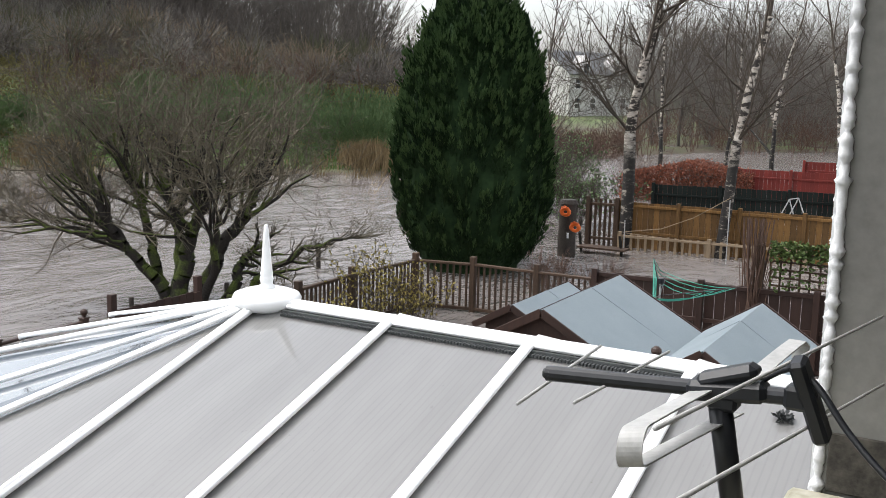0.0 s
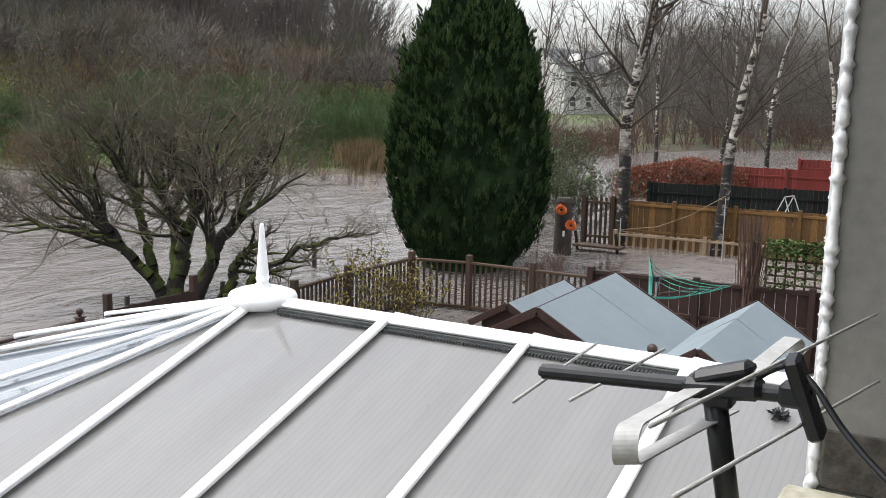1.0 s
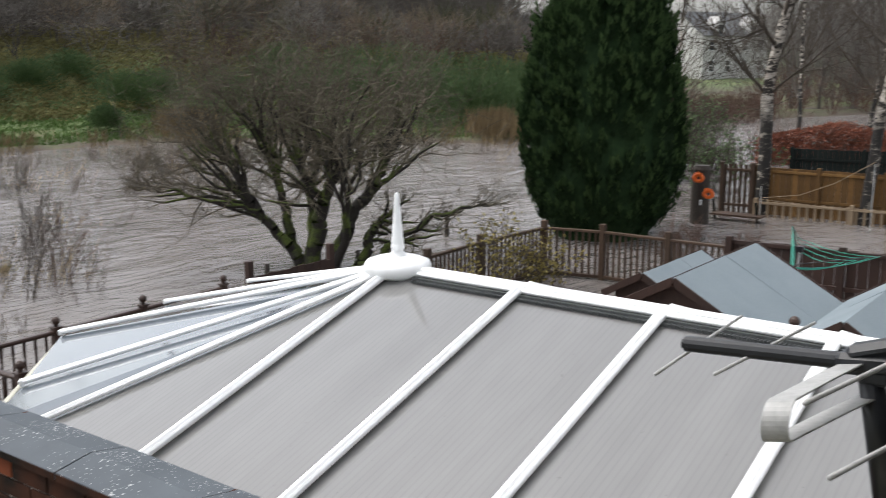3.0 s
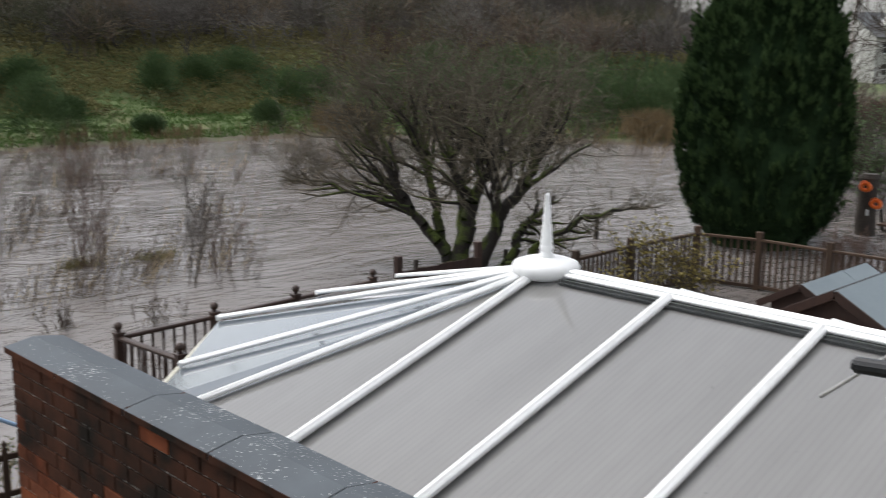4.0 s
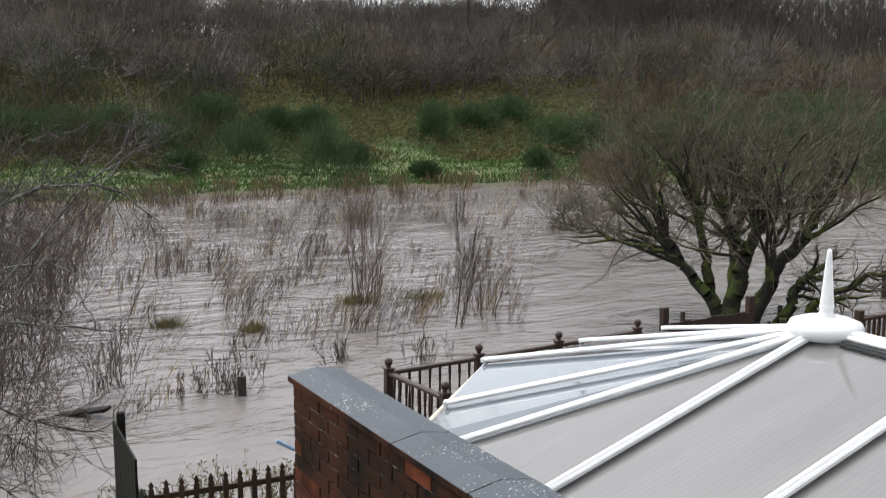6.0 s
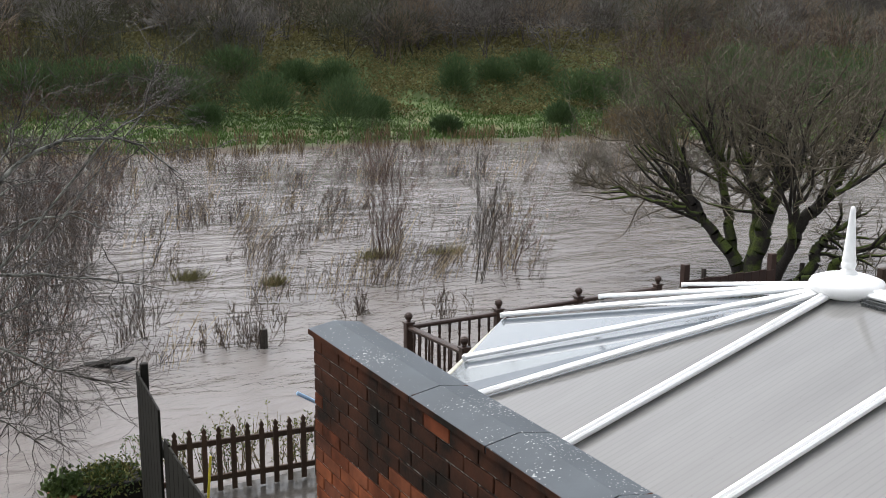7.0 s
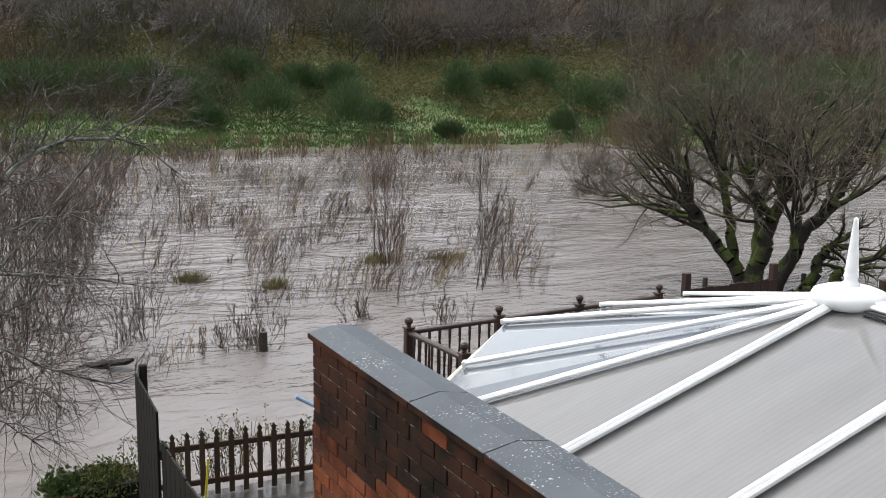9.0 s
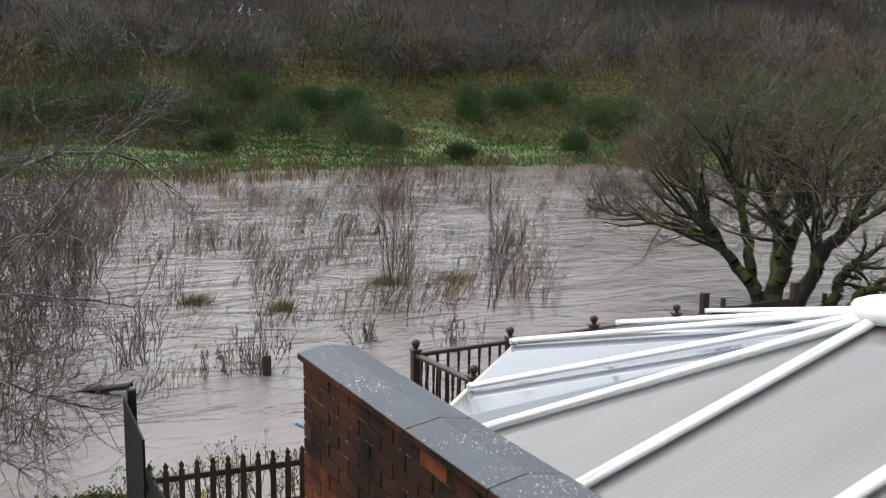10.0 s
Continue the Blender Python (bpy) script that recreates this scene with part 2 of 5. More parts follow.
def birch_material():
    m, n, l, b = principled("peeling_birch_bark", 0.75)
    v = mapped(n, l, (2.2, 2.2, 5.5))
    f, big = noise_tex(n, l, v, 1.6, 5, 0.65), noise_tex(n, l, mapped(n, l, (1, 1, 1)), 1.2, 3, 0.5)
    col = ramp(n, l, f, [(0.46, (0.025, 0.020, 0.016)), (0.51, (0.36, 0.32, 0.27)), (0.75, (0.66, 0.61, 0.55))])
    tc = n.new("ShaderNodeSeparateXYZ")
    l.new(mapped(n, l), tc.inputs[0])
    low = n.new("ShaderNodeMath")
    low.operation = "MULTIPLY_ADD"
    low.inputs[1].default_value = 2.6
    l.new(big, low.inputs[0])
    drop = n.new("ShaderNodeMath")
    drop.operation = "SUBTRACT"
    drop.inputs[1].default_value = 3.3
    l.new(tc.outputs["Z"], drop.inputs[0])
    l.new(drop.outputs[0], low.inputs[2])
    col = mix(n, l, ramp(n, l, low.outputs[0], [(0.0, (0, 0, 0)), (1.0, (1, 1, 1))]), ramp(n, l, f, [(0.50, (0.014, 0.012, 0.010)), (0.58, (0.040, 0.034, 0.028)), (0.63, (0.28, 0.25, 0.21))]), col)
    l.new(col, b.inputs["Base Color"])
    bump(n, l, b, f, 0.5, 0.01)
    return m


def moss_material():
    m, n, l, b = principled("mossy_bark", 0.9)
    v = mapped(n, l)
    big, f = noise_tex(n, l, v, 1.1, 4, 0.6), noise_tex(n, l, v, 35, 5, 0.6)
    geo = n.new("ShaderNodeNewGeometry")
    sx = n.new("ShaderNodeSeparateXYZ")
    l.new(geo.outputs["Normal"], sx.inputs[0])
    up = n.new("ShaderNodeMath")
    up.operation = "MULTIPLY_ADD"
    up.inputs[1].default_value = 0.16
    l.new(sx.outputs["Z"], up.inputs[0])
    l.new(big, up.inputs[2])
    bark = ramp(n, l, f, [(0.3, (0.010, 0.008, 0.006)), (0.7, (0.038, 0.032, 0.026))])
    moss = ramp(n, l, f, [(0.3, (0.030, 0.046, 0.007)), (0.7, (0.105, 0.135, 0.020))])
    l.new(mix(n, l, ramp(n, l, up.outputs[0], [(0.51, (0, 0, 0)), (0.62, (1, 1, 1))]), bark, moss), b.inputs["Base Color"])
    bump(n, l, b, f, 0.7, 0.015)
    return m


def land_material():
    """Wet ground: mud, grass and leaf litter in patches, each by its own noise and by the height above the water."""
    m, n, l, b = principled("wet_riverside_ground", 0.9)
    geo = n.new("ShaderNodeNewGeometry")
    p = geo.outputs["Position"]
    sx = n.new("ShaderNodeSeparateXYZ")
    l.new(p, sx.inputs[0])
    big, mid, f = noise_tex(n, l, p, 0.09, 4, 0.6), noise_tex(n, l, p, 0.7, 5, 0.65), noise_tex(n, l, p, 6, 5, 0.7)
    mud = ramp(n, l, f, [(0.3, (0.045, 0.035, 0.026)), (0.7, (0.11, 0.085, 0.06))])
    grass = ramp(n, l, mid, [(0.32, (0.15, 0.13, 0.055)), (0.5, (0.080, 0.120, 0.036)), (0.7, (0.125, 0.17, 0.055))])
    litter = ramp(n, l, f, [(0.3, (0.028, 0.023, 0.017)), (0.7, (0.085, 0.07, 0.045))])
    h = n.new("ShaderNodeMath")
    h.operation = "MULTIPLY_ADD"
    h.inputs[1].default_value = 0.5
    l.new(mid, h.inputs[0])
    l.new(sx.outputs["Z"], h.inputs[2])
    shore = n.new("ShaderNodeMapRange")
    shore.inputs["From Min"].default_value, shore.inputs["From Max"].default_value = 0.15, 0.45
    l.new(h.outputs[0], shore.inputs["Value"])
    wood = n.new("ShaderNodeMapRange")
    wood.inputs["From Min"].default_value, wood.inputs["From Max"].default_value = 3.6, 5.2
    l.new(h.outputs[0], wood.inputs["Value"])
    col = mix(n, l, shore.outputs[0], mud, grass)
    col = mix(n, l, wood.outputs[0], col, litter)
    l.new(col, b.inputs["Base Color"])
    bump(n, l, b, f, 0.6, 0.05)
    return m


def coping_material():
    """Grey coping with wet patches and pale lichen specks."""
    m, n, l, b = principled("lichened_grey_coping", 0.5, 0.0, 0.25)
    geo = n.new("ShaderNodeNewGeometry")
    p = geo.outputs["Position"]
    a, f, sp = noise_tex(n, l, p, 3.0, 5, 0.6), noise_tex(n, l, p, 70, 4, 0.6), noise_tex(n, l, p, 85, 2, 0.4)
    where = noise_tex(n, l, p, 4.0, 2, 0.5)
    col = ramp(n, l, a, [(0.3, (0.060, 0.071, 0.082)), (0.7, (0.105, 0.120, 0.135))])
    sp2 = n.new("ShaderNodeMath")
    sp2.operation = "MULTIPLY_ADD"
    sp2.inputs[1].default_value = 0.35
    l.new(where, sp2.inputs[0])
    l.new(sp, sp2.inputs[2])
    col = mix(n, l, ramp(n, l, sp2.outputs[0], [(0.86, (0, 0, 0)), (0.90, (0.8, 0.8, 0.8))]), col, (0.50, 0.51, 0.50))
    l.new(col, b.inputs["Base Color"])
    l.new(ramp(n, l, a, [(0.35, (0.55, 0.55, 0.55)), (0.65, (0.75, 0.75, 0.75))]), b.inputs["Roughness"])
    bump(n, l, b, f, 0.2, 0.003)
    return m


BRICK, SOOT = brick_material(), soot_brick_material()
SHEET = roof_sheet_material("grey_fluted_polycarbonate", (0.165, 0.163, 0.158), (0.205, 0.203, 0.197))
SHEETBLUE = roof_sheet_material("pale_blue_grey_polycarbonate", (0.085, 0.105, 0.125), (0.125, 0.145, 0.165), False)
COPING = coping_material()
WATER, BIRCH, MOSS, LAND = water_material(), birch_material(), moss_material(), land_material()


# ---- mesh helpers ----
class Build:
    """Collects vertices and faces of one mesh."""

    def __init__(self):
        self.v, self.f = [], []

    def add(self, verts, faces):
        o = len(self.v)
        self.v.extend(tuple(p) for p in verts)
        self.f.extend(tuple(i + o for i in q) for q in faces)
        return self

    def box(self, centre, size, m=None, bevel=0.0):
        """A box; with a bevel its edges are cut off."""
        x, y, z = (s / 2 for s in size)
        if bevel <= 0:
            pts = [(sx * x, sy * y, sz * z) for sz in (-1, 1) for sx, sy in ((-1, -1), (1, -1), (1, 1), (-1, 1))]
            fs = [(3, 2, 1, 0), (4, 5, 6, 7), (0, 1, 5, 4), (1, 2, 6, 5), (2, 3, 7, 6), (3, 0, 4, 7)]
        else:
            b = bevel
            bm = bmesh.new()
            bmesh.ops.create_cube(bm, size=1)
            for v in bm.verts:
                v.co = Vector((v.co.x * 2 * x, v.co.y * 2 * y, v.co.z * 2 * z))
            bmesh.ops.bevel(bm, geom=list(bm.edges), offset=b, segments=1, affect="EDGES")
            bm.verts.index_update()
            pts, fs = [tuple(v.co) for v in bm.verts], [tuple(v.index for v in q.verts) for q in bm.faces]
            bm.free()
        c = Vector(centre)
        pts = [(m @ Vector(p) if m else Vector(p)) + c for p in pts]
        return self.add(pts, fs)

    def beam(self, a, b, w, h, bevel=0.0, up=(0, 0, 1)):
        """A box from a to b, w wide and h high."""
        a, b = Vector(a), Vector(b)
        d = (b - a)
        y = d.normalized()
        x = y.cross(Vector(up)).normalized()
        z = x.cross(y)
        m = Matrix((x, y, z)).transposed()
        return self.box((a + b) / 2, (w, d.length, h), m, bevel)

    def tube(self, pts, radii, sides=8, cap=True):
        pts = [Vector(p) for p in pts]
        rings = []
        x = None
        for i, p in enumerate(pts):
            d = (pts[min(i + 1, len(pts) - 1)] - pts[max(i - 1, 0)]).normalized()
            if x is None:
                x = d.orthogonal().normalized()
            x = (x - d * x.dot(d)).normalized()
            y = d.cross(x)
            r = radii[i] if isinstance(radii, (list, tuple)) else radii
            rings.append([p + r * (math.cos(t) * x + math.sin(t) * y) for t in (2 * math.pi * k / sides for k in range(sides))])
        verts = [q for r in rings for q in r]
        fs = [(i * sides + k, i * sides + (k + 1) % sides, (i + 1) * sides + (k + 1) % sides, (i + 1) * sides + k)
              for i in range(len(pts) - 1) for k in range(sides)]
        if cap:
            fs += [tuple(reversed(range(sides))), tuple(range((len(pts) - 1) * sides, len(pts) * sides))]
        return self.add(verts, fs)

    def lathe(self, profile, at=(0, 0, 0), sides=16):
        """Turns (radius, height) pairs about the z axis."""
        return self.tube([(at[0], at[1], at[2] + z + 1e-5 * i) for i, (_, z) in enumerate(profile)], [r for r, _ in profile], sides)

    def slab(self, corners, thick):
        """A flat polygon, thick downwards along its normal."""
        c = [Vector(p) for p in corners]
        nrm = (c[1] - c[0]).cross(c[2] - c[0]).normalized()
        if nrm.z < 0:
            c.reverse()
            nrm.negate()
        k = len(c)
        verts = c + [p - nrm * thick for p in c]
        return self.add(verts, [tuple(range(k)), tuple(range(2 * k - 1, k - 1, -1))] + [(i, i + k, (i + 1) % k + k, (i + 1) % k) for i in range(k)])

    def mesh(self, name, material, smooth=False):
        me = bpy.data.meshes.new(name)
        me.from_pydata([tuple(p) for p in self.v], [], self.f)
        me.materials.append(material)
        if smooth:
            me.shade_smooth()
        return me


def part(name, build, material, parent=None, label="", smooth=False):
    ob = new(name, build.mesh(name, material, smooth))
    ob.parent = parent
    return tagged(ob, label) if label else ob


def thing(name, label, category, group="", at=(0, 0, 0)):
    ob = new(name)
    ob.location = at
    ob.empty_display_size = 0.2
    return tagged(ob, label, category, group)


def solo(name, build, material, label, category="", group="", kind="", smooth=False):
    return tagged(new(name, build.mesh(name, material, smooth)), label, category, group, kind)


def mesh_of_arrays(name, verts, quads, material):
    me = bpy.data.meshes.new(name)
    me.vertices.add(len(verts))
    me.vertices.foreach_set("co", np.asarray(verts, np.float32).ravel())
    nq, k = quads.shape
    me.loops.add(nq * k)
    me.polygons.add(nq)
    me.polygons.foreach_set("loop_start", np.arange(0, nq * k, k, dtype=np.int32))
    me.loops.foreach_set("vertex_index", quads.astype(np.int32).ravel())
    me.update(calc_edges=True)
    me.validate()
    me.materials.append(material)
    return me


def cones(segs, sides=3):
    """Tapered rods for rows of (x0 y0 z0 x1 y1 z1 r0 r1): vertices and quads."""
    s = np.asarray(segs, float)
    a, b = s[:, :3], s[:, 3:6]
    d = b - a
    d /= np.maximum(np.linalg.norm(d, axis=1, keepdims=True), 1e-9)
    ref = np.where(np.abs(d[:, 2:3]) > 0.9, [[1.0, 0, 0]], [[0, 0, 1.0]])
    x = np.cross(d, ref)
    x /= np.linalg.norm(x, axis=1, keepdims=True)
    y = np.cross(d, x)
    t = 2 * np.pi * np.arange(sides) / sides
    ring = x[:, None] * np.cos(t)[None, :, None] + y[:, None] * np.sin(t)[None, :, None]
    v = np.concatenate([a[:, None] + ring * s[:, 6, None, None], b[:, None] + ring * s[:, 7, None, None]], 1)
    k = np.arange(sides)
    q = np.stack([k, (k + 1) % sides, (k + 1) % sides + sides, k + sides], 1)
    q = (np.arange(len(s))[:, None, None] * 2 * sides + q[None]).reshape(-1, 4)
    return v.reshape(-1, 3), q


def rods(name, segs, material, sides=3):
    return mesh_of_arrays(name, *cones(segs, sides), material)


def flakes(name, rows, material):
    """Small double-pointed blades for rows of (x y z, direction xyz, length, width): an upright lozenge of two crossed quads."""
    s = np.asarray(rows, float)
    p, d, ln, w = s[:, :3], s[:, 3:6], s[:, 6:7], s[:, 7:8]
    d = d / np.maximum(np.linalg.norm(d, axis=1, keepdims=True), 1e-9)
    ref = np.random.normal(size=d.shape)
    x = np.cross(d, ref)
    x /= np.linalg.norm(x, axis=1, keepdims=True)
    y = np.cross(d, x)
    m = p + d * ln * 0.45
    v = np.stack([p, m + x * w, p + d * ln, m - x * w, m + y * w, m - y * w], 1)
    q = np.array([[0, 1, 2, 3], [0, 4, 2, 5]])
    q = (np.arange(len(s))[:, None, None] * 6 + q[None]).reshape(-1, 4)
    return mesh_of_arrays(name, v.reshape(-1, 3), q, material)


rng = random.Random(7)


def jitter(k):
    return Vector((rng.uniform(-k, k), rng.uniform(-k, k), rng.uniform(-k, k)))


def grow(segs, p, d, length, r, depth, spread=0.6, up=0.10, kids=(2, 4), wob=0.18, shrink=0.66, steps=4, thin=0.55, minr=0.004):
    """A limb with its side limbs, down to the twigs: adds rods to segs."""
    p, d = Vector(p), Vector(d).normalized()
    pts = [(p.copy(), r)]
    for i in range(steps):
        d = (d + jitter(wob) + Vector((0, 0, up))).normalized()
        p = p + d * (length / steps)
        r1 = max(r * (1 - (1 - thin) * (i + 1) / steps), minr * 0.6)
        pts.append((p.copy(), r1))
        segs.append((*pts[-2][0], *p, pts[-2][1], r1))
    if depth <= 0:
        return
    for _ in range(rng.randint(*kids)):
        k = rng.randint(max(1, steps // 3), steps)
        q, rq = pts[k]
        side = (jitter(1.0) + d * 0.2).normalized()
        nd = (d * (1 - spread) + side * spread + Vector((0, 0, up))).normalized()
        grow(segs, q, nd, length * shrink * rng.uniform(0.7, 1.15), max(rq * 0.6, minr), depth - 1, spread, up, kids, wob * 1.15, shrink, max(2, steps - 1), thin, minr)
    grow(segs, p, d, length * shrink, max(pts[-1][1], minr), depth - 1, spread, up, kids, wob, shrink, max(2, steps - 1), thin, minr)


# ---- land and water ----
WATER_Z = -0.14
BANK = [(-180, 46), (-60, 44), (0, 41), (13, 41), (19.5, 43), (26, 45.0), (32, 46.6), (37, 49.0), (45, 48), (57, 47), (63, 56), (69, 64), (75, 72), (90, 90), (130, 90), (180, 46)]


def bank_at(az):
    return np.interp(az, [a for a, _ in BANK], [r for _, r in BANK])


def land_height(x, y):
    """Height of the ground: yard by the house, flooded garden, river bed, far bank, slope and wooded hill."""
    x, y = np.asarray(x, float), np.asarray(y, float)
    r, az = np.hypot(x, y), np.degrees(np.arctan2(x, y))
    s = r - bank_at(az)
    far = np.interp(s, [-7, -2, 0.5, 6, 10, 18, 40, 62, 200, 2500], [-0.9, -0.45, 0.0, 0.35, 0.8, 4.0, 8.2, 9.9, 10.4, 30.0])
    mid = np.interp(s, [-7, -2, 0.5, 6, 10, 18, 40, 62, 200, 2500], [-0.9, -0.45, 0.0, 0.35, 0.8, 3.4, 3.9, 4.2, 9.0, 30.0])
    m = np.interp(az, [45, 52], [0.0, 1.0])
    far = far * (1 - m) + mid * m
    low = np.interp(s, [-7, -2, 0.5, 8, 25, 60, 200, 2500], [-0.9, -0.45, -0.05, -0.02, 0.0, 0.1, 6.0, 30.0])
    k = np.interp(az, [58, 64], [1.0, 0.0]) * np.interp(az, [-100, -70], [0.0, 1.0])
    z = far * k + low * (1 - k)
    bumps = 0.12 * np.sin(x * 0.55 + 1.3 * np.sin(y * 0.31)) * np.sin(y * 0.47 + x * 0.13) + 0.06 * np.sin(x * 1.7 + y * 0.9) * np.sin(y * 1.9 - x)
    z = z + bumps * np.interp(s, [-2, 4], [0.3, 1.3])
    near = np.interp(y, [8.9, 9.6], [1.0, 0.0]) * np.interp(x, [5.0, 9.0], [1.0, 0.0])
    garden = np.interp(y, [9.5, 12.0], [1.0, 0.0]) * np.interp(x, [27, 34], [1.0, 0.0])
    z = np.where(s < -8, z * (1 - garden) - 0.42 * garden, z)
    return z * (1 - near) - 0.03 * near


def polar_sheet(name, radii, step, height, material):
    az = np.arange(-180, 180, step)
    rr, aa = np.meshgrid(radii, np.radians(az), indexing="ij")
    x, y = rr * np.sin(aa), rr * np.cos(aa)
    v = np.stack([x, y, height(x, y)], -1).reshape(-1, 3)
    n = len(az)
    i, j = np.meshgrid(np.arange(len(radii) - 1), np.arange(n), indexing="ij")
    q = np.stack([i * n + j, i * n + (j + 1) % n, (i + 1) * n + (j + 1) % n, (i + 1) * n + j], -1).reshape(-1, 4)
    me = mesh_of_arrays(name, v, q[:, ::-1], material)
    me.shade_smooth()
    return new(name, me)


tagged(polar_sheet("ground", np.concatenate([[0.05], np.arange(2, 12, 0.5), np.arange(12, 36, 1.5), np.arange(36, 90, 0.8), np.geomspace(90, 2400, 24)]), 1.0, land_height, LAND),
       "muddy ground with wet grass and leaf litter rising to a wooded hill", "ground", kind="structure")
tagged(polar_sheet("water", np.concatenate([[0.05], np.geomspace(3, 110, 30)]), 3.0, lambda x, y: np.full_like(x, WATER_Z), WATER),
       "brown flood water with small ripples spread over gardens and meadow", "water", kind="structure")

# ---- the house that the view is from: facade with a window opening, and the room behind ----
FACE, REVEAL, JAMB = 0.212, 0.30, 1.68
wall = Build()
for x0, x1, z0, z1 in ((-8, -1.0, -1, 6.2), (JAMB, 9.0, -1, 6.2), (-1.0, JAMB, -1, 3.405), (-1.0, JAMB, 5.0, 6.2)):
    wall.box(((x0 + x1) / 2, FACE - REVEAL / 2 - 0.011, (z0 + z1) / 2), (x1 - x0, REVEAL, z1 - z0))
house_wall = solo("wall_house", wall, RENDER, "grey cement rendered house wall round a window opening", "wall", kind="structure")
cast = Build()
for lane, (dx, dy) in enumerate(((0.0, 0.0), (0.012, 0.003), (0.026, 0.004), (0.042, 0.004))):
    line = [Vector((JAMB + dx + 0.004 * noise.noise(Vector((k * 0.35, lane * 9.1, 0))), FACE - 0.012 + dy, 3.30 + k * 0.007)) for k in range(250)]
    cast.tube(line, [0.0085 + 0.007 * noise.noise(Vector((k * 0.55, lane * 5.3, 7.7))) + 0.006 * noise.noise(Vector((k * 1.17, lane, 2.2))) for k in range(250)], 8)
part("roughcast", cast, HARLING, house_wall, "lumpy white roughcast at the edge of the reveal", True)
skin = Build()
for x0, x1, z0, z1 in ((-8, -1.0, -1, 6.2), (JAMB, 9.0, -1, 6.2), (-1.0, JAMB, -1, 3.365), (-1.0, JAMB, 5.0, 6.2)):
    skin.box(((x0 + x1) / 2, FACE - 0.005, (z0 + z1) / 2), (x1 - x0 - 0.004, 0.010, z1 - z0))
part("harling", skin, HARLING, house_wall)
mould = Build()
mould.box((JAMB - 0.003, FACE - 0.125, 3.505), (0.006, 0.20, 0.10), None, 0.002)
part("mould_band", mould, MOULD, house_wall, "black mould band at the foot of the reveal")
sill = Build()
sill.box(((JAMB - 1.0) / 2, FACE - 0.09, 3.43), (JAMB + 1.0 - 0.02, 0.24, 0.05), None, 0.008)
solo("window_sill", sill, SILL, "mossy painted window sill under the opening", "sill", kind="structure")
room = Build()
room.box((0.3, -3.2, 4.0), (6.0, 0.1, 3.0)).box((-2.75, -1.65, 4.0), (0.1, 3.0, 3.0)).box((3.35, -1.65, 4.0), (0.1, 3.0, 3.0))
solo("wall_room", room, PLASTER, "plain plastered walls of the room behind", "wall", kind="structure")
solo("floor", Build().box((0.3, -1.65, 2.45), (6.0, 3.0, 0.1)), PLASTER, "plain floor of the room behind", "floor", kind="structure")
solo("ceiling", Build().box((0.3, -1.65, 5.55), (6.0, 3.0, 0.1)), PLASTER, "plain ceiling of the room behind", "ceiling", kind="structure")

# ---- conservatory ----
RX, RZ, BY = 4.042, 2.991, 3.285
EX, EZ = 2.283, 2.446
conservatory = thing("conservatory", "white conservatory with a grey polycarbonate roof and finial", "conservatory")
TOP = Vector((RX, BY, RZ))
LOWTOP = Vector((RX, BY, RZ - 0.012))
BARS = [BY, 2.503, 1.762, 1.028, 0.294]
FOOT = [(EX, 4.04, EZ), (2.654, 4.629, EZ), (3.256, 5.20, 2.478), (4.10, 5.302, 2.478), (4.94, 5.42, EZ), (5.50, 4.70, EZ), (2 * RX - EX, 4.04, EZ)]


def panel(corners, mat):
    """A roof sheet a little below the bars, 25 mm thick."""
    return part("roof_sheet", Build().slab([Vector(c) - Vector((0, 0, 0.036)) for c in corners], 0.025), mat, conservatory)


ys = BARS + [0.2]
for side in (-1, 1):
    ex = RX + side * (RX - EX)
    for a, b in zip(ys, ys[1:]):
        panel([(RX, a, RZ), (RX, b, RZ), (ex, b, EZ), (ex, a, EZ)], SHEET)
panel([TOP, (EX, BY, EZ), FOOT[0]], SHEET)
panel([TOP, (2 * RX - EX, BY, EZ), FOOT[6]], SHEET)
CORNER = Vector((EX, 4.277, EZ))
panel([LOWTOP, FOOT[0], CORNER], SHEETBLUE)
panel([LOWTOP, CORNER, FOOT[1]], SHEETBLUE)
for k in range(1, 6):
    panel([LOWTOP, FOOT[k], FOOT[k + 1]], SHEETBLUE)


def bar(a, b, w=0.052, h=0.03):
    """A glazing bar: a capped profile with a rounded top and an end stop."""
    bd = Build().beam(a, b, w, h, h * 0.26)
    a, b = Vector(a), Vector(b)
    bd.beam(a + Vector((0, 0, 0.4 * h)), b + Vector((0, 0, 0.4 * h)), w * 0.55, h * 0.85, h * 0.26)
    d = (b - a).normalized()
    bd.beam(b - d * 0.015, b + d * 0.006, w * 1.12, h * 1.5, 0.004)
    return part("glazing_bar", bd, WHITE, conservatory)


for side in (-1, 1):
    ex = RX + side * (RX - EX)
    for y in BARS:
        bar((RX + side * 0.05, y, RZ - 0.024), (ex, y, EZ - 0.008))
for k, foot in enumerate(FOOT):
    d = (Vector(foot) - LOWTOP).normalized()
    bar(LOWTOP + d * 0.10, Vector(foot) - Vector((0, 0, 0.012)), 0.040, 0.022)
ridge = Build().beam((RX, BY - 0.1, RZ - 0.028), (RX, 0.19, RZ - 0.028), 0.12, 0.026, 0.010)
ridge.beam((RX, BY - 0.1, RZ - 0.010), (RX, 0.19, RZ - 0.010), 0.06, 0.018, 0.007)
part("ridge_cap", ridge, WHITE, conservatory)
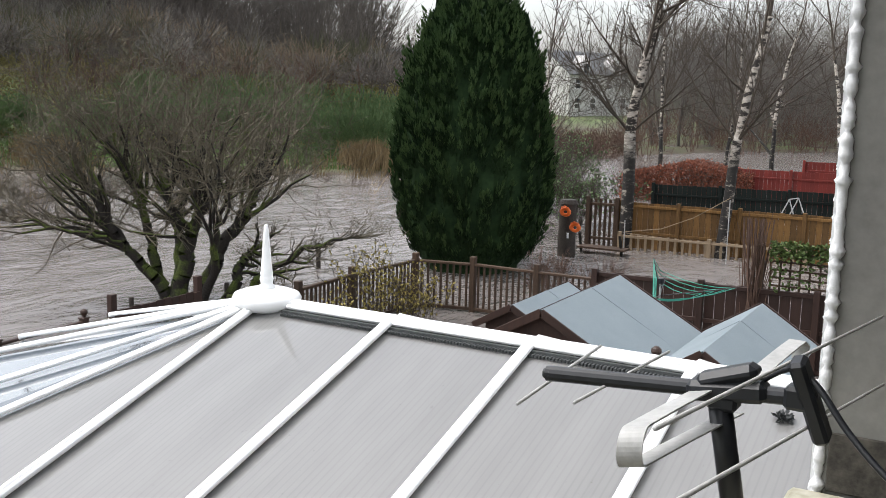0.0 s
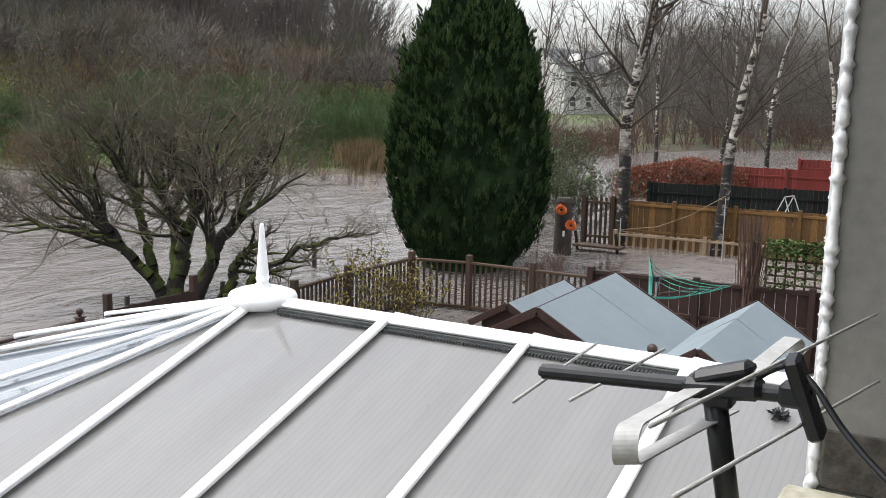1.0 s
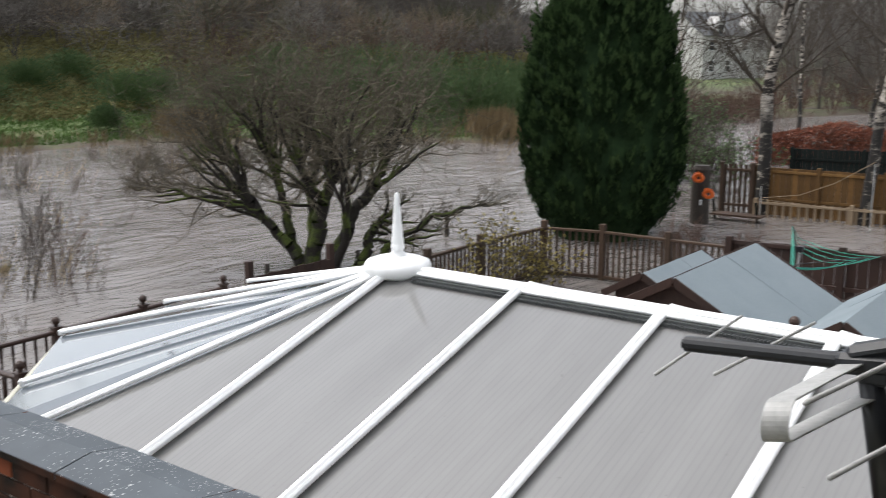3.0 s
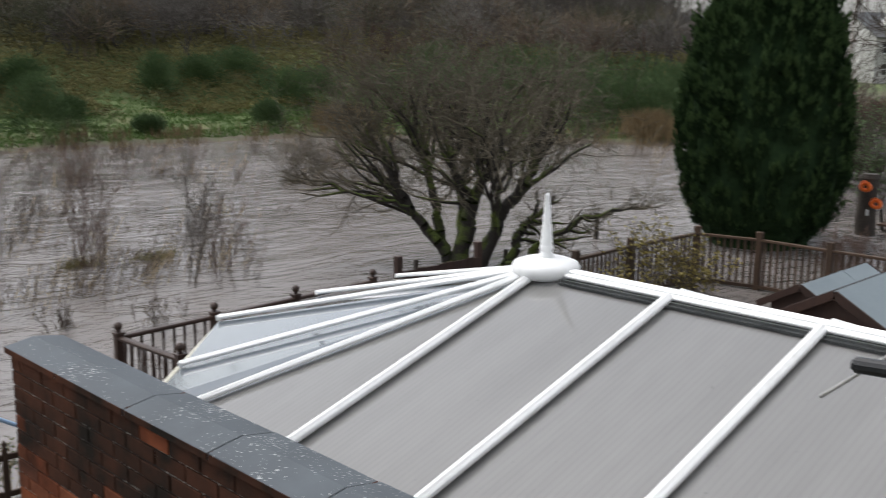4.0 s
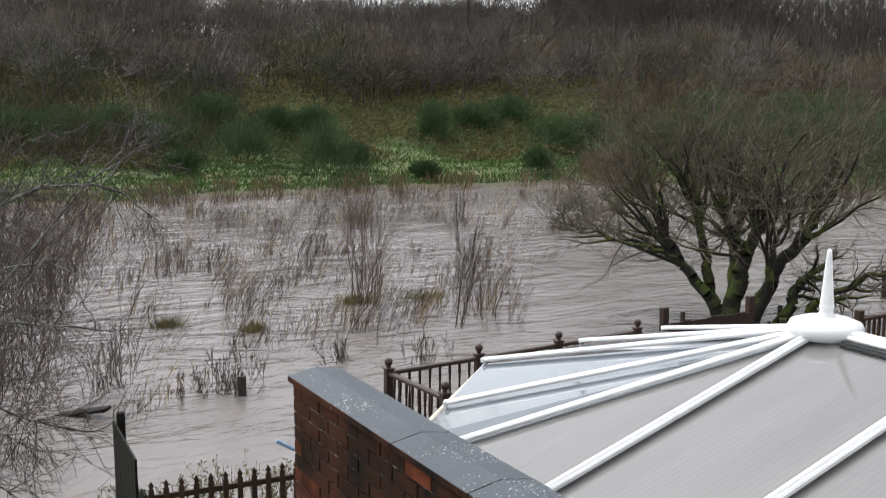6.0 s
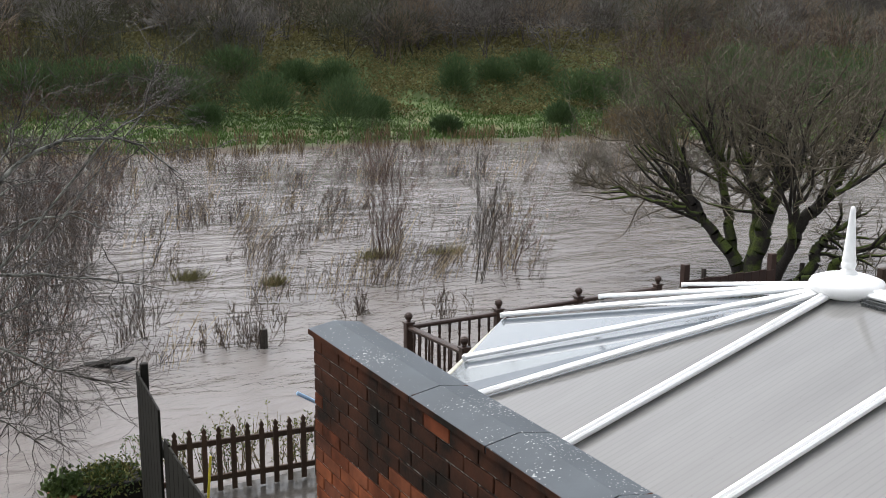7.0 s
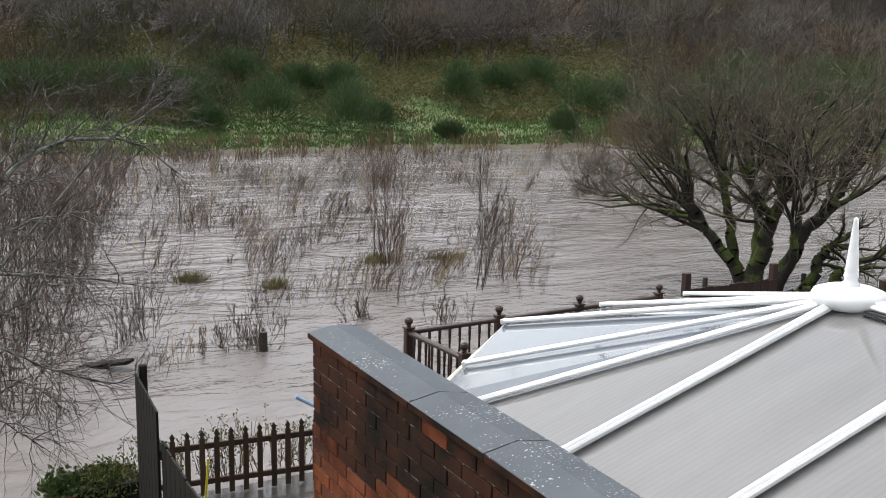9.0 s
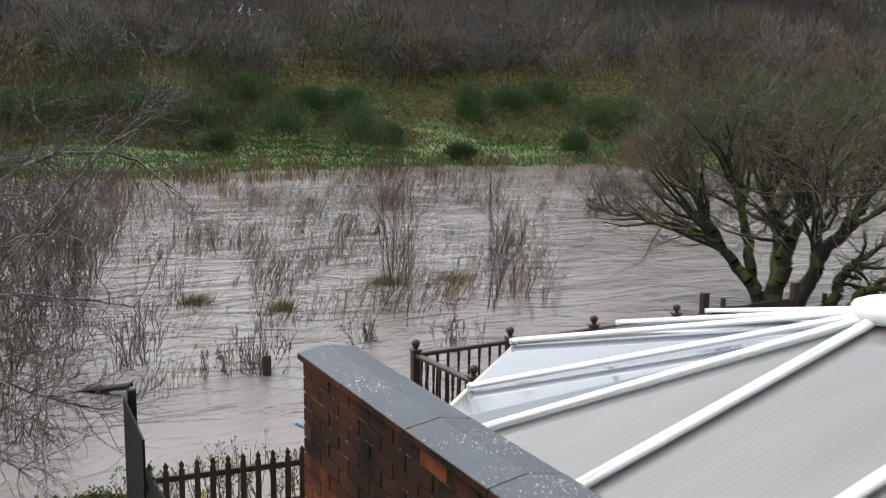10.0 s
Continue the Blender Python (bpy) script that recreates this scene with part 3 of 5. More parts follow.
for side in (-1, 1):
    comb = Build().beam((RX + side * 0.075, BY - 0.16, RZ - 0.054), (RX + side * 0.068, 0.2, RZ - 0.054), 0.02, 0.026)
    for k in range(170):
        y = BY - 0.18 - k * 0.0165
        comb.box((RX + side * 0.094, y, RZ - 0.058), (0.036, 0.009, 0.012))
    part("foam_closure", comb, DARKGREY, conservatory, "dark fluted closure strip under the ridge")
boss = Build().lathe([(0.02, -0.06), (0.145, -0.055), (0.175, -0.03), (0.18, 0.0), (0.168, 0.022), (0.12, 0.040), (0.05, 0.050), (0.0, 0.052)], (RX, BY, RZ - 0.008), 32)
part("boss", boss, WHITE, conservatory, "", True)
fin = Build().lathe([(0.045, 0.0), (0.042, 0.02), (0.030, 0.03), (0.033, 0.045), (0.037, 0.055), (0.033, 0.068), (0.031, 0.075), (0.034, 0.085), (0.030, 0.10), (0.016, 0.28), (0.012, 0.325), (0.009, 0.34), (0.0, 0.346)], (0, 0, 0), 20)
finial = part("finial", fin, WHITE, conservatory, "tapering white plastic finial", True)
finial.matrix_basis = Matrix.Translation((RX, BY, RZ + 0.034)) @ Matrix.Rotation(radians(2.5), 4, Vector((0.5, -0.86, 0)))
RIM = [CORNER] + [Vector(f) for f in FOOT[1:]]
HEART = Vector((RX, BY, 0))
for k in range(6):
    a, b = (p + (HEART - p).normalized() * 0.05 for p in (RIM[k], RIM[k + 1]))
    a.z = b.z = EZ - 0.06
    part("eaves_beam", Build().beam(a + (a - HEART).xy.normalized().to_3d() * 0.055, b + (b - HEART).xy.normalized().to_3d() * 0.055, 0.03, 0.035, 0.005), PALEPVC, conservatory)
    a.z = b.z = 1.46
    part("window_frame", Build().beam(a + Vector((0, 0, 0.85)), b + Vector((0, 0, 0.85)), 0.07, 0.1).beam(a - Vector((0, 0, 0.9)), b - Vector((0, 0, 0.9)), 0.07, 0.1)
         .beam(a + Vector((0, 0, -0.95)), a + Vector((0, 0, 0.88)), 0.07, 0.07, up=(1, 0, 0)), WHITE, conservatory)
    a.z = b.z = 0.3
    part("dwarf_wall", Build().beam(a, b, 0.1, 0.75), BRICK, conservatory)
    a.z = b.z = 1.55
    part("pane", Build().beam(a, b, 0.02, 1.6), DARKGLASS, conservatory)
part("eaves_beam", Build().beam((EX + 0.01, 4.0, EZ - 0.06), (EX + 0.01, 0.2, EZ - 0.06), 0.07, 0.06, 0.01), WHITE, conservatory)
part("side_frame", Build().beam((5.79, 4.0, 1.15), (5.79, 0.2, 1.15), 0.07, 2.5, 0.01), WHITE, conservatory)

# ---- brick wall with coping beside the conservatory ----
WX, WY, CZ = 1.964, 4.77, 2.677
parapet = thing("wall_boundary", "dark weathered brick boundary wall with grey coping", "wall")
parapet["kind"] = "structure"
part("mortar", Build().box((WX, (WY + 0.2) / 2, 1.2), (0.252, WY - 0.2, 2.78)), MORTAR, parapet)
joints = [4.81, 4.254, 3.628, 3.003, 2.40, 1.80, 1.20, 0.60, 0.21]
for a, b in zip(joints, joints[1:]):
    y0, y1 = b + 0.0055, a - 0.0055
    sec = [(-0.146, -0.042), (0.146, -0.042), (0.146, -0.014), (0.0, 0.012), (-0.146, -0.014)]
    bd = Build()
    sag = rng.uniform(-0.004, 0.004)
    bd.add([(WX + x, y, CZ + z + (sag if y == y0 else -sag)) for y in (y0, y1) for x, z in sec],
           [(0, 1, 2, 3, 4), (9, 8, 7, 6, 5)] + [(k, k + 5, (k + 1) % 5 + 5, (k + 1) % 5) for k in range(5)])
    part("coping_stone", bd, COPING, parapet)
    # Thin dark strip over the coping's side face, darker than its top.
    part("dark_edge", Build().box((WX - 0.1475, (y0 + y1) / 2, CZ - 0.029), (0.003, y1 - y0, 0.027)), SOOT, parapet, "dark edge strip of the coping")
    if b > 0.3:
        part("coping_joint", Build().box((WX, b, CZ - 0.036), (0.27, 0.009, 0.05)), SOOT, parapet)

# ---- antenna by the window ----
antenna = thing("antenna", "black plastic television antenna with thin metal rods", "antenna", at=(-0.0015, 0.012, -0.009))
AX, AZ = 1.10, 3.785
boom = part("boom", Build().tube([(AX, 0.430, AZ - 0.024), (AX, 0.13, AZ - 0.003)], 0.0095, 12), BLACK, antenna)
part("boom_cap", Build().tube([(AX, 0.434, AZ - 0.024), (AX, 0.425, AZ - 0.024)], [0.0065, 0.0098], 10), BLACK, antenna)
part("mast", Build().tube([(AX + 0.012, 0.196, 3.62), (AX, 0.220, 3.765)], 0.0135, 16).tube([(AX + 0.05, 0.12, 3.2), (AX + 0.012, 0.196, 3.62)], 0.0135, 16), BLACK, antenna, "black mast tube", True)
part("mast_clamp", Build().box((AX, 0.215, 3.764), (0.030, 0.034, 0.018), None, 0.004), BLACK, antenna)
head = Build()
head.beam((AX, 0.255, AZ - 0.012), (AX, 0.168, AZ - 0.002), 0.034, 0.024, 0.006)
head.beam((AX, 0.245, AZ - 0.002), (AX - 0.004, 0.178, AZ + 0.022), 0.03, 0.018, 0.007)
part("dipole_housing", head, BLACK, antenna, "angular black plastic dipole housing")
plate = Build()
plate.beam((AX - 0.015, 0.138, 3.828), (AX + 0.010, 0.108, 3.735), 0.026, 0.018, 0.004, (0, 1, 0))
plate.beam((AX, 0.15, AZ - 0.003), (AX, 0.115, AZ - 0.003), 0.026, 0.026, 0.004)
part("reflector_bracket", plate, BLACK, antenna, "black bracket holding the reflector rods")


def rod(a, b, r=0.0021):
    return part("rod", Build().tube([a, b], r, 8), ALU, antenna, "grey metal rod", True)


rod((1.02, 0.432, AZ - 0.042), (1.30, 0.436, AZ - 0.034))
rod((1.02, 0.362, AZ - 0.028), (1.28, 0.333, AZ - 0.022))
rod((0.72, 0.178, 3.850), (1.66, 0.112, 3.768))
rod((0.68, 0.146, 3.814), (1.66, 0.10, 3.662))
loop = Build()
prof = []
for k in range(15):
    t = math.pi * (0.5 + k / 14)
    prof.append(Vector((0.90 + 0.018 * math.cos(t), 0.245, 3.766 + 0.020 * math.sin(t))))
line = [Vector((1.12, 0.235, AZ - 0.012)), Vector((1.0, 0.243, AZ - 0.004))] + [Vector((p.x, 0.25, p.z)) for p in prof] + [Vector((1.02, 0.235, AZ - 0.045)), Vector((1.15, 0.215, AZ - 0.050))]
across = Vector((0, 1, -0.22)).normalized() * 0.013
for k, p in enumerate(line):
    run = (line[min(k + 1, len(line) - 1)] - line[max(k - 1, 0)]).normalized()
    thick = run.cross(across).normalized() * 0.0009
    loop.v += [tuple(p + across + thick), tuple(p - across + thick), tuple(p - across - thick), tuple(p + across - thick)]
loop.f = [(4 * k + m, 4 * k + (m + 1) % 4, 4 * k + 4 + (m + 1) % 4, 4 * k + 4 + m) for k in range(len(line) - 1) for m in range(4)] + [(3, 2, 1, 0), tuple(4 * len(line) - 4 + m for m in range(4))]
part("dipole_loop", loop, ALU, antenna, "bent flat metal dipole strip")
loop2 = Build()
arc = [Vector((1.14, 0.205, AZ - 0.012)), Vector((1.30, 0.190, AZ - 0.004)), Vector((1.36, 0.184, AZ - 0.002)), Vector((1.38, 0.182, AZ - 0.012)), Vector((1.375, 0.182, AZ - 0.03))]
for p, q in zip(arc, arc[1:]):
    loop2.beam(p, q, 0.022, 0.0016)
part("dipole_loop", loop2, ALU, antenna, "bent flat metal dipole strip")
cable = Build()
pts = [Vector((AX, 0.185, AZ + 0.0)), Vector((1.11, 0.165, AZ + 0.016)), Vector((1.10, 0.140, AZ + 0.028)), Vector((1.085, 0.113, AZ + 0.014)), Vector((1.07, 0.08, AZ - 0.022)), Vector((1.05, 0.042, AZ - 0.052)), Vector((1.03, 0.0, AZ - 0.075)), Vector((1.0, -0.07, AZ - 0.10))]
smooth_pts = []
for i in range(len(pts) - 1):
    p0, p1, p2, p3 = pts[max(i - 1, 0)], pts[i], pts[i + 1], pts[min(i + 2, len(pts) - 1)]
    for k in range(6):
        t = k / 6
        smooth_pts.append(0.5 * ((2 * p1) + (p2 - p0) * t + (2 * p0 - 5 * p1 + 4 * p2 - p3) * t * t + (3 * p1 - p0 - 3 * p2 + p3) * t ** 3))
part("cable", cable.tube(smooth_pts, 0.0038, 8), BLACK, antenna, "black coaxial cable", True)


# ---- railings and fences ----
def turned(h):
    """Profile of a turned baluster, h high."""
    return [(0.018, 0), (0.018, 0.12 * h), (0.012, 0.14 * h), (0.019, 0.17 * h), (0.013, 0.2 * h), (0.020, 0.38 * h), (0.017, 0.6 * h), (0.011, 0.76 * h), (0.018, 0.8 * h), (0.012, 0.83 * h), (0.018, 0.86 * h), (0.018, h)]


def ball_post(at, top, base, parent, w=0.09):
    bd = Build().box((at[0], at[1], (top + base) / 2 - 0.06), (w, w, top - base - 0.12), None, 0.008)
    bd.box((at[0], at[1], top - 0.115), (w * 1.25, w * 1.25, 0.02), None, 0.004)
    bd.lathe([(0.02, 0), (0.028, 0.012), (0.022, 0.02), (0.042, 0.045), (0.05, 0.07), (0.042, 0.095), (0.02, 0.113), (0, 0.118)], (at[0], at[1], top - 0.108), 12)
    return part("post", bd, DARKWOOD, parent)


def balustrade(corners, top, base, label):
    rail = thing("balustrade", label, "balustrade", "dark balustrades round the deck")
    shared = Build().lathe(turned(top - base - 0.30), (0, 0, 0), 8).mesh("baluster", DARKWOOD, True)
    for p in corners:
        ball_post(p, top, base, rail)
    for a, b in zip(corners, corners[1:]):
        a, b = Vector((*a, 0)), Vector((*b, 0))
        part("handrail", Build().beam((a.x, a.y, top - 0.17), (b.x, b.y, top - 0.17), 0.075, 0.045, 0.012), DARKWOOD, rail)
        part("bottom_rail", Build().beam((a.x, a.y, base + 0.10), (b.x, b.y, base + 0.10), 0.06, 0.045, 0.008), DARKWOOD, rail)
        n = int((b - a).length / 0.125)
        for k in range(1, n):
            p = a.lerp(b, k / n)
            ob = new("baluster", shared)
            ob.parent, ob.location = rail, (p.x, p.y, base + 0.12)
    return rail


balustrade([(5.05, 8.80), (4.97, 9.94), (6.20, 9.99), (7.42, 10.05), (8.76, 10.12)], 1.155, 0.02, "dark brown turned balustrade with ball-topped posts round a deck")
deck = thing("deck", "dark wet timber deck beside the conservatory", "deck")
deck["kind"] = "structure"
for k in range(36):
    part("plank", Build().box((4.95 + k * 0.125, 7.6, 0.0), (0.118, 4.2 if k > 1 else 2.2, 0.03), None, 0.003), DECKWOOD, deck)


def board_fence(name, a, b, base, top, mat, label, board=0.14, rails=(0.25, 0.8), posts=2.0, post_up=0.05, gap=0.006, rail_mat=None, group="", category="fence", side=-1, thick=0.1, last=True):
    """Upright boards on rails with posts, from a to b."""
    fence = thing(name, label, category, group)
    a, b = Vector((*a, 0)), Vector((*b, 0))
    d = (b - a).normalized()
    nrm = Vector((d.y, -d.x, 0)) * side
    n = max(2, int((b - a).length / board))
    rot = Matrix((d, Vector((-d.y, d.x, 0)), Vector((0, 0, 1)))).transposed()
    w = (b - a).length / n
    protos = [Build().box((0, 0, (top - base) / 2), (w - gap, 0.018, top - base - rng.uniform(0, 0.03)), rot, 0.003).mesh("board", mat) for _ in range(3)]
    for k in range(n):
        p = a + d * (w * (k + 0.5))
        ob = new("board", protos[k % 3])
        ob.parent = fence
        ob.location = (p.x, p.y, base + rng.uniform(-0.008, 0.008))
    for r in rails:
        z = base + (top - base) * r
        part("rail", Build().beam(a + nrm * 0.03 + Vector((0, 0, z)), b + nrm * 0.03 + Vector((0, 0, z)), 0.035, 0.07, 0.006), rail_mat or mat, fence)
    m = max(1, round((b - a).length / posts))
    for k in range(m + 1 if last else m):
        p = a.lerp(b, k / m) + nrm * 0.055
        part("post", Build().box((p.x, p.y, (top + post_up + base) / 2), (thick, thick, top + post_up - base), rot, 0.008), rail_mat or mat, fence)
    return fence


def rail_fence(corners, base, top, label, spacing=0.115, mat=None):
    """A deck fence with square spindles between square posts."""
    mat = mat or DECKWOOD
    fence = thing("spindle_fence", label, "fence", "spindle fences in the flooded garden")
    me = Build().box((0, 0, (top - base) / 2), (0.038, 0.038, top - base - 0.1), None, 0.004).mesh("spindle", mat)
    for a, b in zip(corners, corners[1:]):
        a, b = Vector((*a, 0)), Vector((*b, 0))
        for z, h in ((top - 0.03, 0.045), (base + 0.12, 0.06)):
            part("rail", Build().beam(a + Vector((0, 0, z)), b + Vector((0, 0, z)), 0.09, h, 0.006), mat, fence)
        n = int((b - a).length / spacing)
        for k in range(1, n):
            p = a.lerp(b, k / n)
            ob = new("spindle", me)
            ob.parent, ob.location = fence, (p.x, p.y, base + 0.03)
    for p in corners:
        part("post", Build().box((p[0], p[1], (top + 0.12 + base - 0.3) / 2), (0.11, 0.11, top + 0.12 - base + 0.3), None, 0.01), mat, fence)
    return fence


rail_fence([(12.8, 9.80), (14.4, 9.85), (16.35, 9.72), (16.62, 8.62), (16.6, 7.30), (16.6, 5.9)], -0.2, 0.80, "weathered brown spindle fence round a flooded deck")
board_fence("panel_fence", (9.62, 10.5), (11.3, 10.5), -0.3, 0.93, RUSTWOOD, "brown board fence panel beside the willow", 0.15, posts=1.7, post_up=0.22)
board_fence("rust_fence", (15.6, 5.8), (15.9, 0.6), -0.4, 1.12, RUSTWOOD, "reddish brown panel fence behind the sheds", 0.16, posts=1.8, rail_mat=RUSTWOOD, rails=(0.2, 0.6, 0.97), side=1)
board_fence("garden_fence", (26.1, 9.1), (26.5, 1.2), -0.4, 1.10, ORANGEWOOD, "new orange-brown board fence standing in flood water", 0.15, posts=1.75, rails=(0.45, 0.93), side=1, rail_mat=ORANGEWOOD)
low = board_fence("low_pale_fence", (25.6, 8.9), (25.9, 4.2), -0.4, 0.30, PALEWOOD, "low pale slatted fence in flood water", 0.19, rails=(0.9,), posts=2.3, gap=0.13, side=1)
board_fence("dark_fence", (31.4, 9.9), (33.0, 1.8), -0.5, 1.12, GREENWOOD, "dark green board fence behind the garden", 0.15, posts=1.9, side=1)
board_fence("red_fence", (39.0, 9.0), (39.9, 1.5), -0.3, 1.22, REDWOOD, "red stained board fence", 0.15, posts=1.9, side=1)
board_fence("red_fence", (41.0, 7.0), (41.6, 1.5), -0.3, 1.50, REDWOOD, "tall red stained board fence", 0.15, posts=1.9, side=1)
board_fence("gate_fence", (25.9, 9.95), (26.0, 9.15), -0.4, 1.15, DECKWOOD, "open-slatted brown gate by the birch", 0.13, rails=(0.3, 0.9), posts=0.8, gap=0.06, side=1)
board_fence("boundary_fence", (1.535, 7.88), (1.48, 6.9), -0.1, 1.59, BLACKWOOD, "tall dark wet board fence end with a post", 0.14, posts=1.0, post_up=0.05, side=-1, thick=0.06, last=False)
board_fence("boundary_fence", (1.505, 6.88), (1.40, 0.35), -0.1, 1.38, BLACKWOOD, "dark wet board fence running to the house", 0.14, posts=1.9, post_up=-0.5, side=-1, thick=0.06)


def picket_fence(a, b, base, label):
    fence = thing("picket_fence", label, "fence")
    a, b = Vector((*a, 0)), Vector((*b, 0))
    d = (b - a).normalized()
    rot = Matrix((d, Vector((-d.y, d.x, 0)), Vector((0, 0, 1)))).transposed()
    w, h = 0.024, 0.64
    sec = [(-w, 0), (w, 0), (w, h - 0.085), (w * 0.55, h - 0.07), (w * 1.0, h - 0.04), (0, h), (-w * 1.0, h - 0.04), (-w * 0.55, h - 0.07), (-w, h - 0.085)]
    k = len(sec)
    bd = Build().add([rot @ Vector((x, y, z)) for y in (-0.011, 0.011) for x, z in sec],
                     [tuple(range(k)), tuple(range(2 * k - 1, k - 1, -1))] + [(i, (i + 1) % k, (i + 1) % k + k, i + k) for i in range(k)])
    me = bd.mesh("picket", DECKWOOD)
    n = int((b - a).length / 0.134)
    for i in range(n + 1):
        p = a + d * (0.134 * i)
        ob = new("picket", me)
        ob.parent, ob.location = fence, (p.x, p.y, base + rng.uniform(-0.006, 0.006))
        ob.rotation_euler = (0, 0, rng.uniform(-0.03, 0.03))
    nrm = Vector((d.y, -d.x, 0))
    for z in (0.12, 0.47):
        part("rail", Build().beam(a + nrm * -0.025 + Vector((0, 0, base + z)), b + nrm * -0.025 + Vector((0, 0, base + z)), 0.03, 0.055, 0.005), DECKWOOD, fence)
    return fence


picket_fence((1.75, 8.85), (4.6, 8.55), 0.02, "low brown picket fence with pointed tops on the wet yard")


solo("pavement", Build().box((3.2, 6.75, -0.035), (3.1, 4.3, 0.07), None, 0.006), WETSLAB, "wet concrete yard slab by the picket fence", "pavement", kind="structure")


# ---- sheds ----
def shed(x0, x1, y, ridge_z, half, drop, base, mat, label, over=0.10, dark=True):
    s = thing("shed", label, "shed", "small garden sheds behind the conservatory")
    ez = ridge_z - drop
    for side in (-1, 1):
        c = [(x0 - over, y, ridge_z), (x1 + over, y, ridge_z), (x1 + over, y + side * (half + 0.06), ez - 0.03), (x0 - over, y + side * (half + 0.06), ez - 0.03)]
        # The +y slope takes a darker material, its shade put into the colour.
        part("roof_sheet", Build().slab(c, 0.025), DARKGREY if dark and side > 0 else FELT, s, "grey felted roof slope with shade painted in" if dark and side > 0 else "grey felted roof slope")
        mid = (x0 + x1) / 2 + 0.2
        part("felt_lap", Build().slab([(mid, y + side * 0.01, ridge_z + 0.003), (mid + 0.02, y + side * 0.01, ridge_z + 0.003), (mid + 0.02, y + side * half, ez + 0.004), (mid, y + side * half, ez + 0.004)], 0.006), FELT, s)
        part("side_wall", Build().box(((x0 + x1) / 2, y + side * (half - 0.05), (ez + base) / 2 - 0.03), (x1 - x0 - 0.05, 0.03, ez - base - 0.02)), mat, s)
    for x in (x0, x1):
        bd = Build().add([(x + dx, y + yy, zz) for dx in (-0.015, 0.015) for yy, zz in ((-half + 0.06, base), (half - 0.06, base), (half - 0.06, ez - 0.02), (0, ridge_z - 0.05), (-half + 0.06, ez - 0.02))],
                         [(0, 1, 2, 3, 4), (9, 8, 7, 6, 5)] + [(k, k + 5, (k + 1) % 5 + 5, (k + 1) % 5) for k in range(5)])
        part("gable_wall", bd, mat, s)
        out = -over - 0.012 if x == x0 else over + 0.012
        for side in (-1, 1):
            part("bargeboard", Build().beam((x + out, y, ridge_z - 0.03), (x + out, y + side * (half + 0.08), ez - 0.075), 0.02, 0.085, 0.003), mat, s)
    return s


shed(9.0, 11.05, 3.84, 1.95, 0.95, 0.53, -0.35, RUSTWOOD, "brown wooden shed with a grey felt roof")
shed(11.3, 12.95, 5.25, 1.40, 0.45, 0.25, -0.35, RUSTWOOD, "small wooden shed with a grey felt roof")
shed(8.9, 11.15, 2.22, 1.80, 0.55, 0.36, -0.35, RUSTWOOD, "low brown store with a pale grey felt roof", dark=False)
orn = thing("gate_post", "brown wooden post with a ball finial", "post")
ball_post((8.6, 2.58), 1.83, -0.1, orn, 0.08)
part("brace", Build().beam((8.6, 2.58, 1.66), (8.75, 3.0, 1.42), 0.03, 0.14, 0.004), RUSTWOOD, orn)

# ---- rotary clothes dryer ----
dryer = thing("clothes_dryer", "rotary clothes dryer with sagging green lines", "clothes dryer")
C = Vector((13.85, 4.17, 1.13))
part("pole", Build().tube([(C.x, C.y, -0.4), (C.x, C.y, 1.42)], 0.014, 10), ALU, dryer)
part("hub", Build().tube([(C.x, C.y, 1.38), (C.x, C.y, 1.45)], 0.05, 10), BLACK, dryer)
tips = []
for k in range(4):
    t = radians(12 + 90 * k)
    tip = Vector((C.x + 1.05 * math.cos(t), C.y + 1.05 * math.sin(t), 1.36 if k != 3 else 1.40))
    if k == 1:
        tip = Vector((C.x + 0.1, C.y + 0.15, 1.72))
    tips.append(tip)
    part("arm", Build().tube([(C.x, C.y, 1.20), tip], 0.008, 6), BLACK, dryer)
for f in (0.55, 0.7, 0.85, 0.97):
    bd = Build()
    for k in range(4):
        a, b = C.lerp(tips[k], f), C.lerp(tips[(k + 1) % 4], f)
        mid = (a + b) / 2 - Vector((0, 0, 0.06))
        bd.tube([a, (a + mid) / 2 - Vector((0, 0, 0.015)), mid, (b + mid) / 2 - Vector((0, 0, 0.015)), b], 0.006, 4)
    part("line", bd, TEAL, dryer, "green plastic washing line")

trellis = thing("trellis", "brown square trellis with green climbing leaves", "trellis")
for k in range(8):
    part("slat", Build().box((15.82, 3.05 - k * 0.145, 1.42), (0.018, 0.03, 0.85)), DECKWOOD, trellis)
for k in range(7):
    part("slat", Build().box((15.80, 2.5, 1.05 + k * 0.125), (0.018, 1.1, 0.03)), DECKWOOD, trellis)
rows = [(15.72 + rng.gauss(0, 0.07), 3.05 - rng.random() * 1.15, rng.uniform(1.62, 1.86) if rng.random() < 0.75 else rng.uniform(1.1, 1.7), rng.uniform(-1, 1), rng.uniform(-1, 1), rng.uniform(-0.3, 0.6), 0.07, 0.025) for _ in range(700)]
lv = new("leaves", flakes("leaves", rows, LEAF))
lv.parent = trellis
posts = thing("arch_post", "tall dark post wrapped in bare climber stems", "post")
segs = []
for k in range(26):
    grow(segs, (15.75 + rng.uniform(-0.1, 0.1), 3.25 + rng.uniform(-0.16, 0.16), -0.3), (rng.uniform(-0.05, 0.05), rng.uniform(-0.06, 0.06), 1), 1.5, 0.02, 1, 0.3, 0.1, (1, 2), 0.08)
st = new("branchwork", rods("branchwork", segs, TWIGRED, 4))
st.parent = posts
